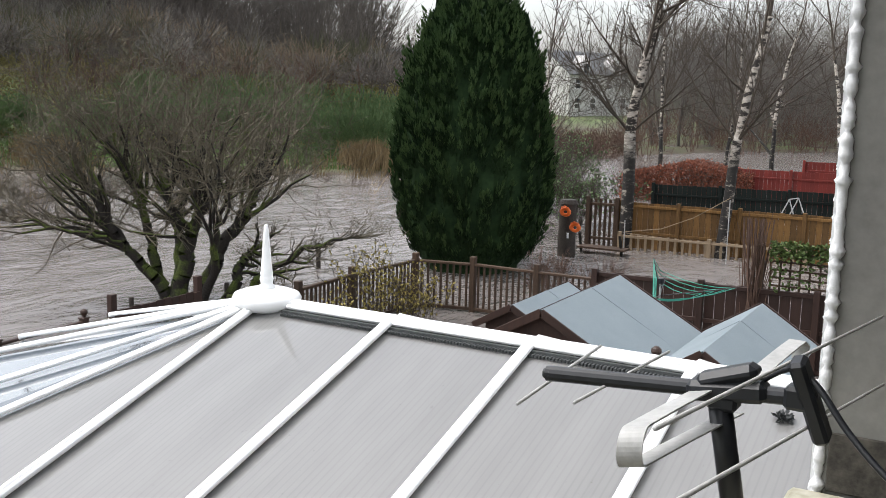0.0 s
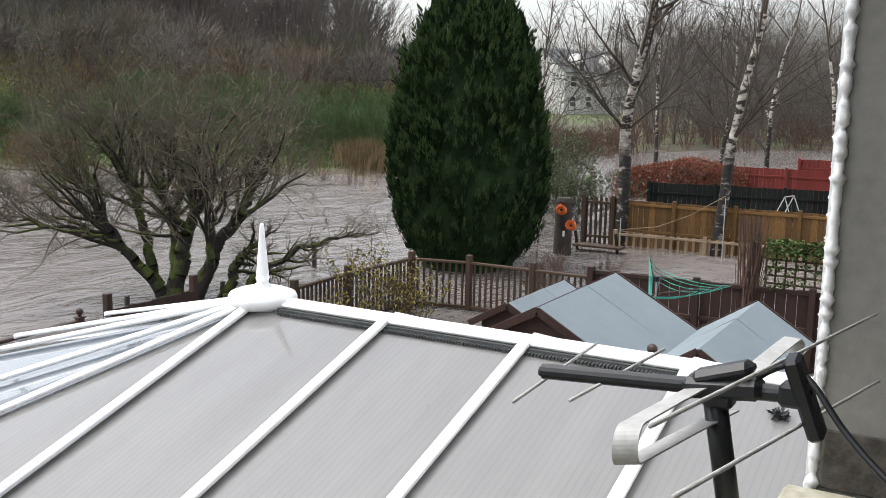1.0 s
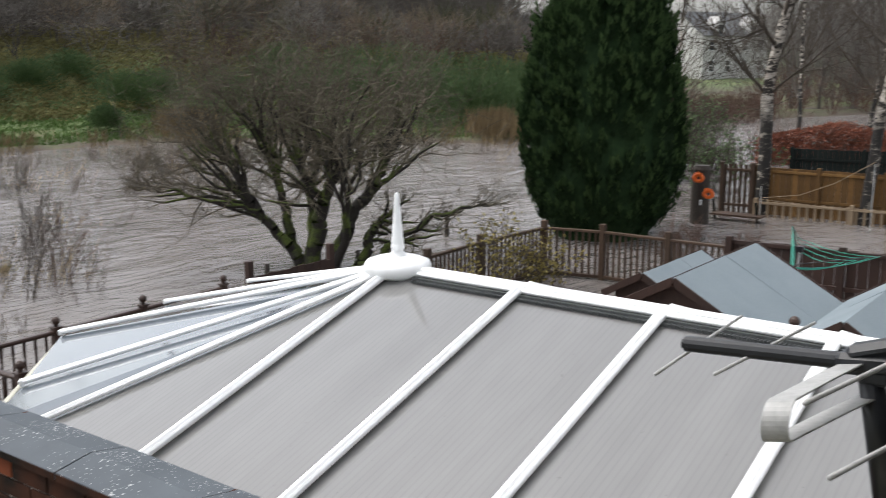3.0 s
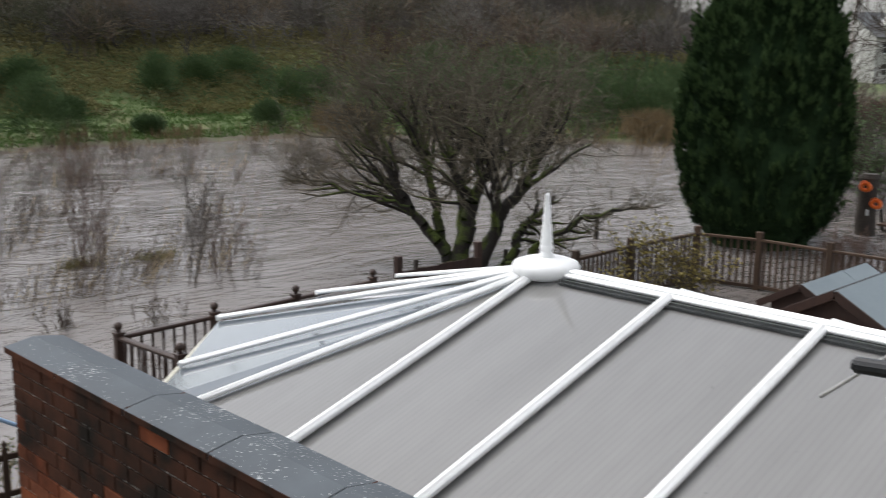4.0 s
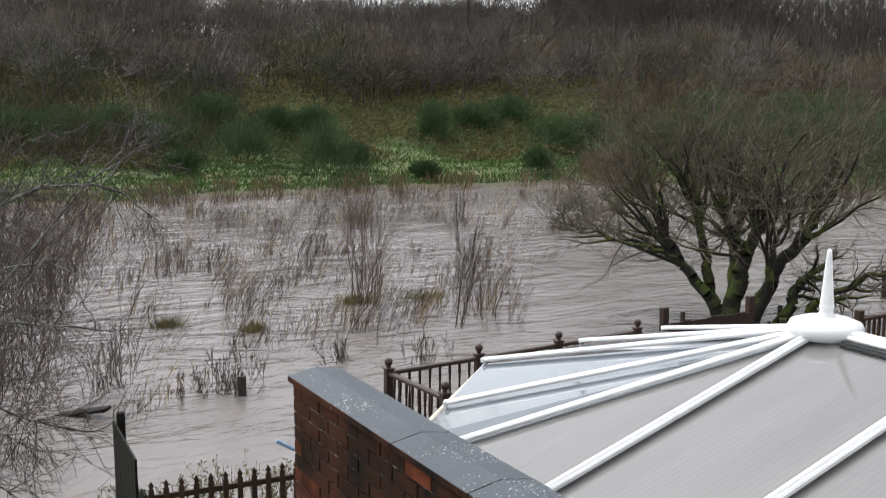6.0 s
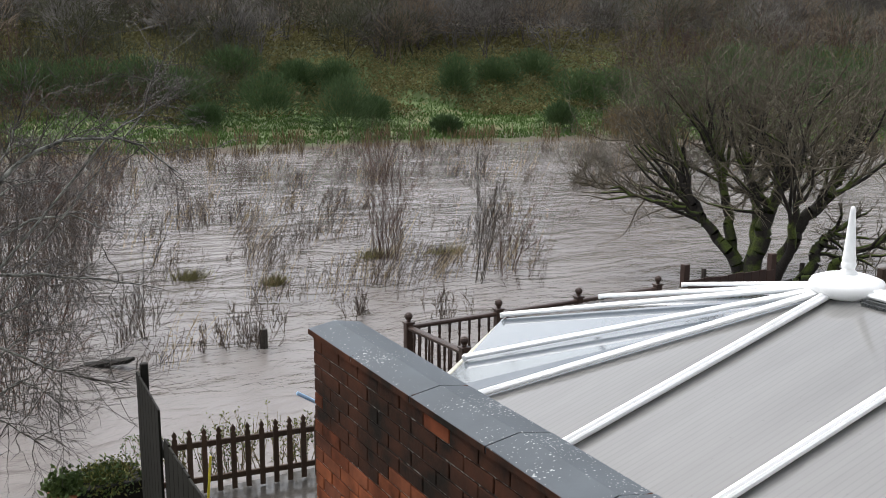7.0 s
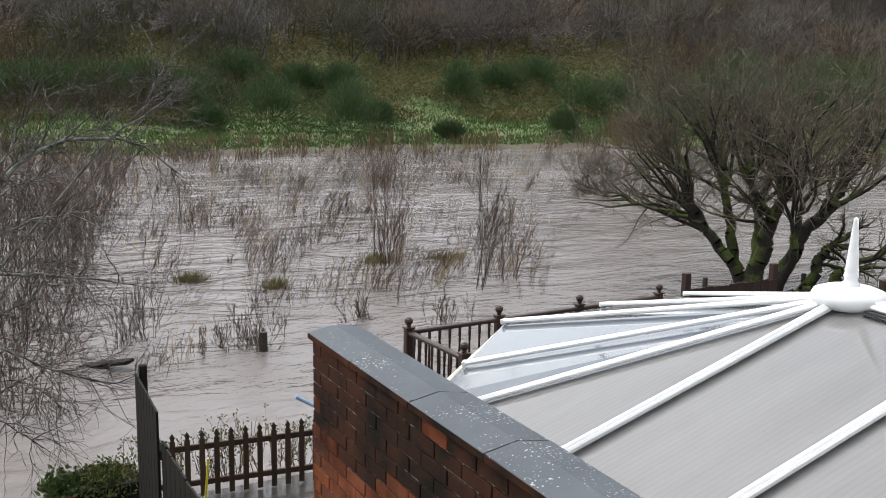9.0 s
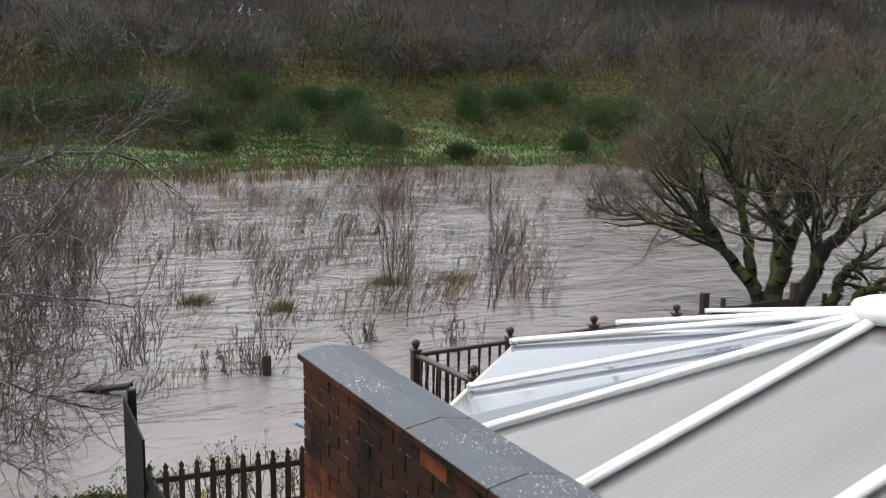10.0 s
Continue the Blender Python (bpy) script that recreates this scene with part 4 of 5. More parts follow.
part("post", Build().box((15.8, 3.2, 0.7), (0.1, 0.1, 2.2), None, 0.01), DECKWOOD, posts)


# ---- trees ----
def tree(name, label, trunks, material, twig_material, group="", split=0.012):
    """A tree out of grown limbs: thick limbs in the trunk's mesh, thin ones in the crown's."""
    t = thing(name, label, "tree", group)
    thick = [s for s in trunks if s[6] > split]
    thin = [s for s in trunks if s[6] <= split]
    o = new("trunk", rods("trunk", thick, material, 8))
    o.data.shade_smooth()
    o.parent = t
    c = new("crown", rods("crown", thin, twig_material, 3))
    c.parent = t
    return t


# the mossy tree on the near bank
def limb(segs, pts, r0, r1, wob=0.03, steps=4):
    """A crooked limb through points, tapering from r0 to r1: adds its rods, gives its fine points with radii."""
    fine = []
    for a, b in zip(pts, pts[1:]):
        fine += [Vector(a).lerp(Vector(b), k / steps) + jitter(wob) for k in range(steps)]
    fine.append(Vector(pts[-1]))
    n = len(fine) - 1
    rad = [r0 + (r1 - r0) * k / n for k in range(n + 1)]
    for k in range(n):
        segs.append((*fine[k], *fine[k + 1], rad[k], rad[k + 1]))
    return list(zip(fine, rad))


segs = []
base = Vector((13.9, 13.6, -0.35))
side = Vector((0.72, -0.69, 0))
depth = Vector((0.69, 0.72, 0))
STEMS = [([(-0.05, 0, 0), (-0.15, 0.05, 0.45), (-0.58, 0.1, 0.97), (-0.93, 0.1, 1.37), (-1.15, 0.1, 1.68), (-1.24, 0.1, 2.1)], 0.125, 0.055),
         ([(-0.1, 0.15, 0.1), (-0.30, 0.3, 0.88), (-0.40, 0.45, 1.5), (-0.52, 0.6, 2.1), (-0.62, 0.7, 2.5), (-0.95, 0.8, 2.95)], 0.11, 0.04),
         ([(0.02, 0, 0), (0.13, -0.05, 0.62), (0.31, -0.1, 1.42), (0.40, -0.15, 1.78), (0.62, -0.2, 2.15)], 0.17, 0.085),
         ([(0.36, -0.1, 1.6), (0.06, -0.2, 1.95), (-0.12, -0.3, 2.35), (0.12, -0.4, 2.8)], 0.075, 0.035),
         ([(0.35, 0.05, 0), (0.66, 0.15, 0.62), (0.93, 0.2, 1.33), (1.25, 0.25, 1.68), (1.52, 0.3, 2.05), (1.70, 0.4, 2.7)], 0.15, 0.05),
         ([(0.80, 0.0, 0), (1.20, -0.05, 0.53), (1.28, 0, 0.97), (1.48, 0.1, 1.18)], 0.11, 0.075),
         ([(0.45, -0.1, 0.0), (0.93, -0.2, 0.24), (1.37, -0.25, 0.33), (1.55, -0.25, 0.65), (1.92, -0.3, 0.90), (2.43, -0.3, 1.28), (3.2, -0.3, 1.42)], 0.115, 0.03),
         ([(-0.85, 0.0, 1.30), (-1.3, -0.2, 1.60), (-1.9, -0.3, 1.72), (-2.4, -0.3, 1.85), (-2.95, -0.3, 1.92)], 0.042, 0.014),
         ([(0.2, 0.3, 0), (0.1, 0.8, 1.0), (0.2, 1.2, 1.9), (0.4, 1.4, 2.5)], 0.11, 0.045), ([(0.5, -0.2, 0.2), (0.75, -0.7, 1.0), (0.70, -1.1, 1.8), (0.9, -1.3, 2.3)], 0.09, 0.04),
         ([(0.9, 0.3, 1.25), (1.4, 0.7, 1.6), (2.0, 1.0, 2.1)], 0.07, 0.03), ([(-0.9, 0.1, 1.4), (-1.3, 0.5, 2.0), (-1.6, 0.8, 2.5)], 0.06, 0.03)]


def from_base(p):
    return base + side * p[0] + depth * p[1] + Vector((0, 0, p[2]))


def shoot(p, d, length, r, depth_left):
    """A crooked shoot bending upwards, with finer shoots along it."""
    pts, q, d = [p], p, d.normalized()
    steps = 5 if depth_left == 2 else 4 if depth_left else 2
    for _ in range(steps):
        d = (d + jitter(0.42 if depth_left else 0.34) + Vector((0, 0, 0.05))).normalized()
        q = q + d * (length / steps)
        pts.append(q)
    for k in range(steps):
        ra, rb = r * (1 - 0.7 * k / steps), r * (1 - 0.7 * (k + 1) / steps)
        segs.append((*pts[k], *pts[k + 1], max(ra, 0.0046), max(rb, 0.0036)))
    if depth_left:
        for k in range(1, steps + 1):
            for _ in range(rng.randint(1, 2) if depth_left == 2 else rng.choice((0, 1, 1, 2))):
                nd = d * 0.6 + jitter(0.95) + Vector((0, 0, 0.12))
                shoot(pts[k], nd, length * rng.uniform(0.34, 0.66), max(r * (1 - 0.7 * k / steps) * 0.55, 0.0052), depth_left - 1)


for path, r0, r1 in STEMS:
    nodes = limb(segs, [from_base(p) for p in path], r0 * 1.1, r1, 0.045)
    n = len(nodes)
    low = path[-1][2] < 2.0
    for k, (p, r) in enumerate(nodes):
        if k < n * 0.45 or (low and k % 2):
            continue
        for _ in range(rng.randint(1, 2) if k < n - 1 else 4):
            rel = p - base
            out = Vector((rel.dot(side) - 0.55, rel.dot(depth), (rel.z - 1.2) * 0.7))
            out = out.normalized() * 0.9 + jitter(0.65) + Vector((0.10, 0, 0.10 if low else 0.78))
            shoot(p, side * out.x + depth * out.y + Vector((0, 0, out.z)), rng.uniform(0.6, 1.1) if low else rng.uniform(1.5, 2.45), min(max(0.022, r * 0.6), 0.042), 2)
tree("willow_tree", "spreading leafless tree with mossy stems in flood water", segs, MOSS, CROWNTWIG, split=0.022)

# the two near birches and others behind
for x, y, h, ln, r in ((26.0, 8.95, 0.07, 3.4, 0.19), (25.9, 6.35, 0.14, 3.3, 0.15)):
    segs = []
    grow(segs, (x, y, -0.5), (0, -h, 1), ln, r, 0, steps=5, wob=0.05, thin=0.85)
    top = Vector(segs[-1][3:6])
    grow(segs, top, (0, -h - 0.02, 1), 4.5, r * 0.80, 4, 0.55, 0.03, (4, 6), 0.10, 0.55, 7, 0.45, 0.006)
    for k in range(5):
        q = Vector(segs[4][3:6])
        grow(segs, q, (rng.uniform(-0.6, 0.6), rng.uniform(-1, 1), 1.1), 1.8, 0.04, 3, 0.5, 0.05, (2, 3), 0.2, 0.65, 4, 0.6, 0.007)
    tree("birch_tree", "tall birch with peeling white bark and bare branches", segs, BIRCH, TWIG, "birches behind the garden fence", split=0.075)
for x, y, r in ((36, 4.9, 0.12), (45, 14, 0.14), (50, 10, 0.16), (44, 19.5, 0.12), (55, 13.5, 0.14)):
    segs = []
    grow(segs, (x, y, -0.4), (0, rng.uniform(-0.06, 0.06), 1), 4.5, r * 0.8, 4, 0.5, 0.06, (3, 4), 0.08, 0.66, 6, 0.6, 0.010)
    tree("birch_tree", "slender birch with bare branches beyond the fences", segs, BIRCH, TWIG, "birches behind the garden fence", split=0.05)

# the big conifer
conifer = thing("conifer", "dense dark green columnar conifer in flood water", "tree")
CX, CY = 20.9, 10.95
prof_z = [-0.1, 0.25, 0.8, 1.6, 2.6, 3.6, 4.4, 5.0, 5.6, 6.2]
prof_r = [1.15, 1.45, 1.66, 1.74, 1.70, 1.58, 1.38, 1.10, 0.70, 0.25]


def conifer_r(z, t):
    lob = 1 + 0.045 * math.sin(5 * t + 1.1 * z) + 0.03 * math.sin(11 * t - 2.3 * z + 1)
    return float(np.interp(z, prof_z, prof_r)) * lob


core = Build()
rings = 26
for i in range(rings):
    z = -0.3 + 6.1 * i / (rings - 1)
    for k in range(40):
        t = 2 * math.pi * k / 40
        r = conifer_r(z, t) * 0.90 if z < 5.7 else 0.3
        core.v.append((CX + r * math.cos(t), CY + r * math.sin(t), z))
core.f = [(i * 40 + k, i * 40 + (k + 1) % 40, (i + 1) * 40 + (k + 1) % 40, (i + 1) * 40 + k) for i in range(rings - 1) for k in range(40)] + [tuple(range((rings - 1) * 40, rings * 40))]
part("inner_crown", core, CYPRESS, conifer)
rows, tips = [], []


def plume(c, axis, length, w, count):
    """An upright flame-shaped spray of foliage round an axis."""
    axis = axis.normalized()
    for _ in range(count):
        h = rng.random()
        q = c + axis * (h * length) + jitter(1).normalized() * (w * (0.25 + 0.75 * math.sin(math.pi * min(1, h * 0.85 + 0.2))) * rng.uniform(0.5, 1))
        d = axis + (q - c - axis * (h * length)) * (2.2 / max(w, 0.01) * 0.22) + jitter(0.2)
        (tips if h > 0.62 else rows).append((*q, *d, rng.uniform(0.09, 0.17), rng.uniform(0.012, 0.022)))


for _ in range(1250):
    z = -0.05 + 5.7 * rng.random() ** 0.9
    t = rng.uniform(0, 2 * math.pi)
    r = conifer_r(z, t) * rng.uniform(0.90, 1.0)
    out = Vector((math.cos(t), math.sin(t), 0))
    plume(Vector((CX, CY, z)) + out * r, out * rng.uniform(0.12, 0.42) + Vector((0, 0, 1)) + jitter(0.12), rng.uniform(0.32, 0.62), rng.uniform(0.07, 0.12), 46)
for lx, ly, lz, hh, rr in ((0, 0, 5.4, 0.95, 0.42), (0.25, -0.35, 5.5, 0.75, 0.3), (-0.25, 0.35, 5.3, 1.0, 0.35), (-0.35, 0.75, 5.0, 1.05, 0.28), (0.35, -1.05, 4.6, 0.95, 0.36), (0.4, -0.7, 5.0, 0.8, 0.3), (-0.3, 0.0, 5.3, 0.9, 0.3)):
    for _ in range(330):
        h = rng.random()
        t = rng.uniform(0, 2 * math.pi)
        r = rr * (1 - h) ** 0.8 * rng.uniform(0.5, 1)
        q = Vector((CX + lx + r * math.cos(t), CY + ly + r * math.sin(t), lz + h * hh))
        rows.append((*q, *(Vector((0, 0, 1)) + jitter(0.35)), rng.uniform(0.16, 0.3), rng.uniform(0.018, 0.034)))
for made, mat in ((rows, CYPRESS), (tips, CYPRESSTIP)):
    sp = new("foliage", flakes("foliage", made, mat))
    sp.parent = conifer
part("trunk", Build().tube([(CX, CY, -0.6), (CX, CY, 0.6)], [0.22, 0.18], 10), BARK, conifer)

# the lichened tree leaning in beside the boundary fence
segs = []
BOUGHS = [([(0.63, 9.2, 2.87), (1.0, 9.2, 3.19), (1.28, 9.2, 3.3), (1.66, 9.2, 3.32), (1.95, 9.2, 3.25), (2.29, 9.2, 2.95)], 0.022), ([(1.66, 9.2, 3.32), (1.86, 9.2, 3.45), (2.04, 9.2, 3.57), (2.4, 9.2, 3.69)], 0.011),
          ([(1.98, 9.2, 3.53), (2.07, 9.2, 3.82), (2.13, 9.2, 3.97)], 0.006), ([(0.56, 9.0, 2.22), (1.0, 9.0, 2.2), (1.42, 9.0, 2.12), (2.04, 9.0, 1.95)], 0.015), ([(0.52, 8.9, 1.71), (0.98, 8.9, 1.4), (1.35, 8.9, 1.24), (1.66, 8.9, 1.13)], 0.012),
          ([(0.61, 9.4, 2.43), (0.99, 9.4, 2.6), (1.32, 9.4, 2.63), (1.7, 9.4, 2.44)], 0.014), ([(0.65, 9.3, 3.03), (0.84, 9.3, 3.2), (0.95, 9.3, 3.49)], 0.012), ([(0.55, 9.3, 1.75), (0.93, 9.3, 1.91), (1.24, 9.3, 2.34)], 0.013),
          ([(0.5, 9.6, 1.2), (0.9, 9.6, 1.55), (1.3, 9.5, 1.60)], 0.012), ([(0.5, 9.3, 1.0), (0.8, 9.3, 1.2), (1.1, 9.3, 1.0)], 0.012), ([(0.5, 9.5, 2.6), (0.9, 9.6, 2.9), (1.25, 9.6, 2.95)], 0.012), ([(0.4, 9.5, 0.9), (0.7, 9.5, 0.75), (1.0, 9.5, 0.45)], 0.010)]
for n, (bough, r) in enumerate(BOUGHS):
    fine = []
    for a, b in zip(bough, bough[1:]):
        fine += [Vector(a).lerp(Vector(b), k / 3) + jitter(0.012) for k in range(3)]
    fine.append(Vector(bough[-1]))
    for k in range(len(fine) - 1):
        f0, f1 = 1 - 0.75 * k / len(fine), 1 - 0.75 * (k + 1) / len(fine)
        segs.append((*fine[k], *fine[k + 1], r * f0, r * f1))
        for _ in range(4 if fine[k].x < 1.3 else 2):
            d = (fine[k + 1] - fine[k]).normalized() * 0.5 + jitter(0.9) + Vector((0.1, 0, 0.05))
            grow(segs, fine[k], d, rng.uniform(0.22, 0.5), 0.0052, 2, 0.5, -0.03, (1, 3), 0.28, 0.7, 4, 0.6, 0.0026)
trunk = Vector((-0.45, 9.5, -0.3))
segs.append((*trunk, -0.40, 9.45, 0.9, 0.15, 0.12))
for bough, r in BOUGHS:
    segs.append((-0.42, 9.47, rng.uniform(0.5, 0.9), *bough[0], r * 1.3, r))
tree("apple_tree", "leafless lichened tree leaning over flood water", segs, LICHENTWIG, DARKTWIG, split=0.0062)


# ---- bushes in the water and on the bank ----
def bare_bush(name, label, at, h, stems, mat, r=0.008, lean=0.25, depth=2, group=""):
    segs = []
    for _ in range(stems):
        p = Vector(at) + Vector((rng.gauss(0, 0.14), rng.gauss(0, 0.14), -0.2))
        grow(segs, p, (rng.uniform(-lean, lean), rng.uniform(-lean, lean), 1), h * rng.uniform(0.5, 0.75), r, depth, 0.4, 0.08, (1, 3), 0.12, 0.6, 4, 0.5, 0.004)
    return tagged(new(name, rods(name, segs, mat, 3)), label, "bush", group, "stuff" if name == "weed_clump" else "")


bare_bush("sapling_bush", "upright leafless sapling clump standing in flood water", (8.65, 18.34, -0.2), 2.1, 17, TWIGRED, 0.010, 0.16, 3, "bare bushes in the flood")
bare_bush("sapling_bush", "leafless branching sapling standing in flood water", (9.24, 15.78, -0.2), 1.8, 6, TWIG, 0.011, 0.34, 4, "bare bushes in the flood")
bare_bush("sapling_bush", "leafless branching sapling standing in flood water", (10.2, 16.2, -0.2), 1.4, 6, TWIGRED, 0.009, 0.34, 3, "bare bushes in the flood")
for x, y, h in ((4.45, 13.68, 0.75), (4.25, 13.75, 0.6), (3.9, 13.8, 0.45), (3.0, 14.75, 0.8), (2.75, 14.6, 0.7), (6.3, 14.35, 0.5), (7.4, 13.6, 0.6), (2.2, 16.0, 1.6), (1.6, 15.0, 1.7), (1.0, 16.5, 2.0), (0.4, 14.8, 1.8), (1.3, 18.0, 1.9), (2.4, 17.6, 1.7)):
    bare_bush("weed_clump", "dead brown weed stems standing in flood water", (x, y, -0.2), h, 9, WEED, 0.0045, 0.30, 3, "dead weeds in the flood")
for x, y, h in ((0.9, 12.4, 1.5), (2.0, 19.5, 2.0), (3.2, 21, 1.8), (1.5, 22, 2.2), (3.0, 26, 2.0), (1.0, 20.5, 2.0), (4.0, 25, 1.6), (1.2, 26, 2.2)):
    bare_bush("thicket_bush", "leafless reddish thicket bush in flood water", (x, y, -0.2), h, 16, TWIGRED, 0.007, 0.6, 3, "reddish thickets in the flood")

segs, straw = [], []
BANDS = [(190, 12, 34, 16.5, 24), (9, 8, 19, 13.2, 14.6), (420, 8, 46, 31, 43.5), (130, 6, 24, 22, 31), (60, 36, 60, 36, 46), (26, 26, 36, 19, 27)]
for count, az0, az1, r0, r1 in BANDS:
    for _ in range(count):
        az, r = rng.uniform(az0, az1), rng.uniform(r0, r1)
        if math.sin(az * 0.9 + r * 0.5) + math.sin(r * 1.3 - az * 0.4) < -0.5:
            continue
        x, y = r * math.sin(radians(az)), r * math.cos(radians(az))
        h = rng.uniform(0.35, 0.9)
        tx, ty = rng.gauss(0.22, 0.2), rng.gauss(0, 0.15)
        target = segs if rng.random() < 0.8 else straw
        w = rng.uniform(0.08, 0.28)
        for _ in range(rng.randint(4, 11)):
            p = Vector((x + rng.gauss(0, w), y + rng.gauss(0, w), -0.25))
            k = h * rng.uniform(0.4, 1.0)
            bend = Vector((tx, ty, 1.0)) + jitter(0.25)
            mid = p + bend * (0.5 * k + 0.12)
            tip = mid + (bend + Vector((rng.uniform(0, 0.35), 0, 0)) + jitter(0.25)) * (0.5 * k)
            thin = 0.0036 if r < 24 else 0.0052
            target.append((*p, *mid, thin, thin * 0.9))
            target.append((*mid, *tip, thin * 0.9, thin * 0.6))
            for _ in range(rng.randint(2, 6)):
                q = mid.lerp(tip, rng.uniform(-0.6, 1.0))
                target.append((*q, *(q + jitter(0.07) + Vector((0.02, 0, 0.05))), thin * 1.3, thin * 0.6))
tagged(new("reeds", rods("reeds", segs, WEED, 3)), "dead brown weed stalks bent by flood water", "reeds", kind="stuff")
tagged(new("dry_reeds", rods("dry_reeds", straw, STRAW, 3)), "pale dry grass stalks in flood water", "reeds", kind="stuff")

for x, y, w in ((4.59, 18.33, 0.24), (5.84, 17.2, 0.16), (10.0, 18.3, 0.42), (8.5, 18.6, 0.3)):
    rows = [(x + rng.gauss(0, w * 0.6), y + rng.gauss(0, w * 0.35), -0.2, rng.gauss(0.35, 0.5), rng.uniform(-0.5, 0.5), 0.8, rng.uniform(0.12, 0.36), 0.006) for _ in range(240)]
    tagged(new("grass_tussock", flakes("grass_tussock", rows, BRAMBLE)), "olive grass tussock bent over in flood water", "grass", "tussocks in the flood", "stuff")
rows = []
for _ in range(5000):
    az, s = rng.uniform(-6, 66), rng.uniform(-2.2, 2.5)
    r = float(bank_at(az)) + s
    clump = math.sin(az * 1.9 + 2 * math.sin(az * 0.7)) + 0.5 * math.sin(az * 5.3)
    if clump + rng.uniform(-0.8, 0.8) < 0.1:
        continue
    x, y = r * math.sin(radians(az)), r * math.cos(radians(az))
    rows.append((x, y, float(land_height(x, y)) - 0.05, rng.uniform(-0.35, 0.35), rng.uniform(-0.3, 0.3), 1, rng.uniform(0.3, 0.8), 0.02))
for _ in range(2400):
    az = rng.choice((39.3, 38.6, 40.0, 55.8, 57.0, 56.4))
    r = float(bank_at(az)) + rng.gauss(1.6, 0.8)
    az += rng.gauss(0, 0.5)
    x, y = r * math.sin(radians(az)), r * math.cos(radians(az))
    rows.append((x, y, float(land_height(x, y)) - 0.05, rng.uniform(-0.4, 0.4), rng.uniform(-0.4, 0.4), 1, rng.uniform(0.7, 1.5), 0.025))
tagged(new("bank_grass", flakes("bank_grass", rows, STRAW)), "pale dry grass tussocks along the far bank", "grass", kind="stuff")
rows = []
for _ in range(26000):
    az, s = rng.uniform(2, 60), rng.uniform(0.5, 11)
    r = float(bank_at(az)) + s
    x, y = r * math.sin(radians(az)), r * math.cos(radians(az))
    rows.append((x, y, float(land_height(x, y)) - 0.03, rng.uniform(-0.6, 0.6), rng.uniform(-0.6, 0.6), 1, rng.uniform(0.10, 0.24), 0.03))
tagged(new("meadow_grass", flakes("meadow_grass", rows, BLADE)), "short wet green grass on the far bank", "grass", kind="stuff")
rows = []
for _ in range(90000):
    az, s = rng.uniform(0, 60), rng.uniform(8, 24)
    if s < 11 and math.sin(az * 0.6) + math.sin(s * 0.9 + az) * 0.7 + rng.uniform(-1, 1) < -0.1:
        continue
    r = float(bank_at(az)) + s
    x, y = r * math.sin(radians(az)), r * math.cos(radians(az))
    rows.append((x, y, float(land_height(x, y)) + rng.uniform(0, 0.5), rng.uniform(-1, 1), rng.uniform(-1, 1), rng.uniform(-0.2, 1), rng.uniform(0.10, 0.22), 0.05))
tagged(new("bramble", flakes("bramble", rows, BRAMBLE)), "olive bramble thicket on the far slope", "bramble", kind="stuff")


def broom(az, s, h, w):
    """A rounded broom bush of many thin green shoots fanning up."""
    r = float(bank_at(az)) + s
    x, y = r * math.sin(radians(az)), r * math.cos(radians(az))
    z = float(land_height(x, y))
    rows = []
    ph = rng.uniform(0, 6)
    for _ in range(2600):
        t, e = rng.uniform(0, 2 * math.pi), rng.random() ** 0.6 * (1 + 0.25 * math.sin(3 * rng.random() + ph))
        d = Vector((math.cos(t) * e * w, math.sin(t) * e * w, h * math.sqrt(max(0.05, 1 - 0.75 * e * e))))
        f = rng.uniform(0.35, 0.9)
        q = Vector((x, y, z - 0.1)) + d * f + jitter(0.08)
        rows.append((*q, *(d + jitter(0.3)), rng.uniform(0.16, 0.34), 0.018))
    tagged(new("broom_bush", flakes("broom_bush", rows, GORSE)), "rounded dark green broom bush on the far bank", "bush", "broom bushes on the far bank")


BROOMS = [(18.8, 6.4, 2.4, 1.75), (23.1, 2.8, 2.6, 1.35), (24.6, 6.5, 1.3, 1.0), (36.2, 8.2, 2.3, 2.1), (38.0, 9.2, 2.2, 1.9), (29.2, 11.4, 2.3, 0.95), (28.7, 2.2, 0.85, 0.75), (35.1, 2.3, 1.25, 0.8), (14.1, 10.5, 2.1, 2.2), (9.5, 11.3, 2.3, 2.4), (6.5, 11.5, 2.1, 2.2), (15.3, 7.2, 1.0, 0.95),
          (31.4, 12.8, 1.7, 1.5), (33.4, 13.5, 1.8, 1.6), (16.9, 13.2, 1.9, 1.7), (22.5, 12.0, 1.9, 1.3), (20.4, 12.5, 1.6, 1.2), (12.0, 12.5, 1.9, 1.8), (3.5, 11, 1.8, 1.9), (41.5, 8, 2.6, 2.2), (43.5, 9, 2.6, 2.2), (45.5, 8.0, 2.6, 2.3), (47.5, 7.5, 2.8, 2.4), (49.5, 7.0, 2.8, 2.4), (51.5, 6.5, 3.0, 2.4),
          (53.3, 5.5, 2.8, 2.3), (55.0, 5.0, 2.6, 2.2), (56.6, 5.0, 2.6, 2.1), (57.8, 7.0, 2.8, 2.2), (48.5, 11, 3.0, 2.5), (51.0, 11.5, 3.0, 2.5), (53.6, 10.5, 3.0, 2.4), (56.0, 9.5, 3.0, 2.4), (44.5, 12.5, 2.8, 2.4)]
for az, s, h, w in BROOMS:
    broom(az, s, h * 1.15, w * 1.3)


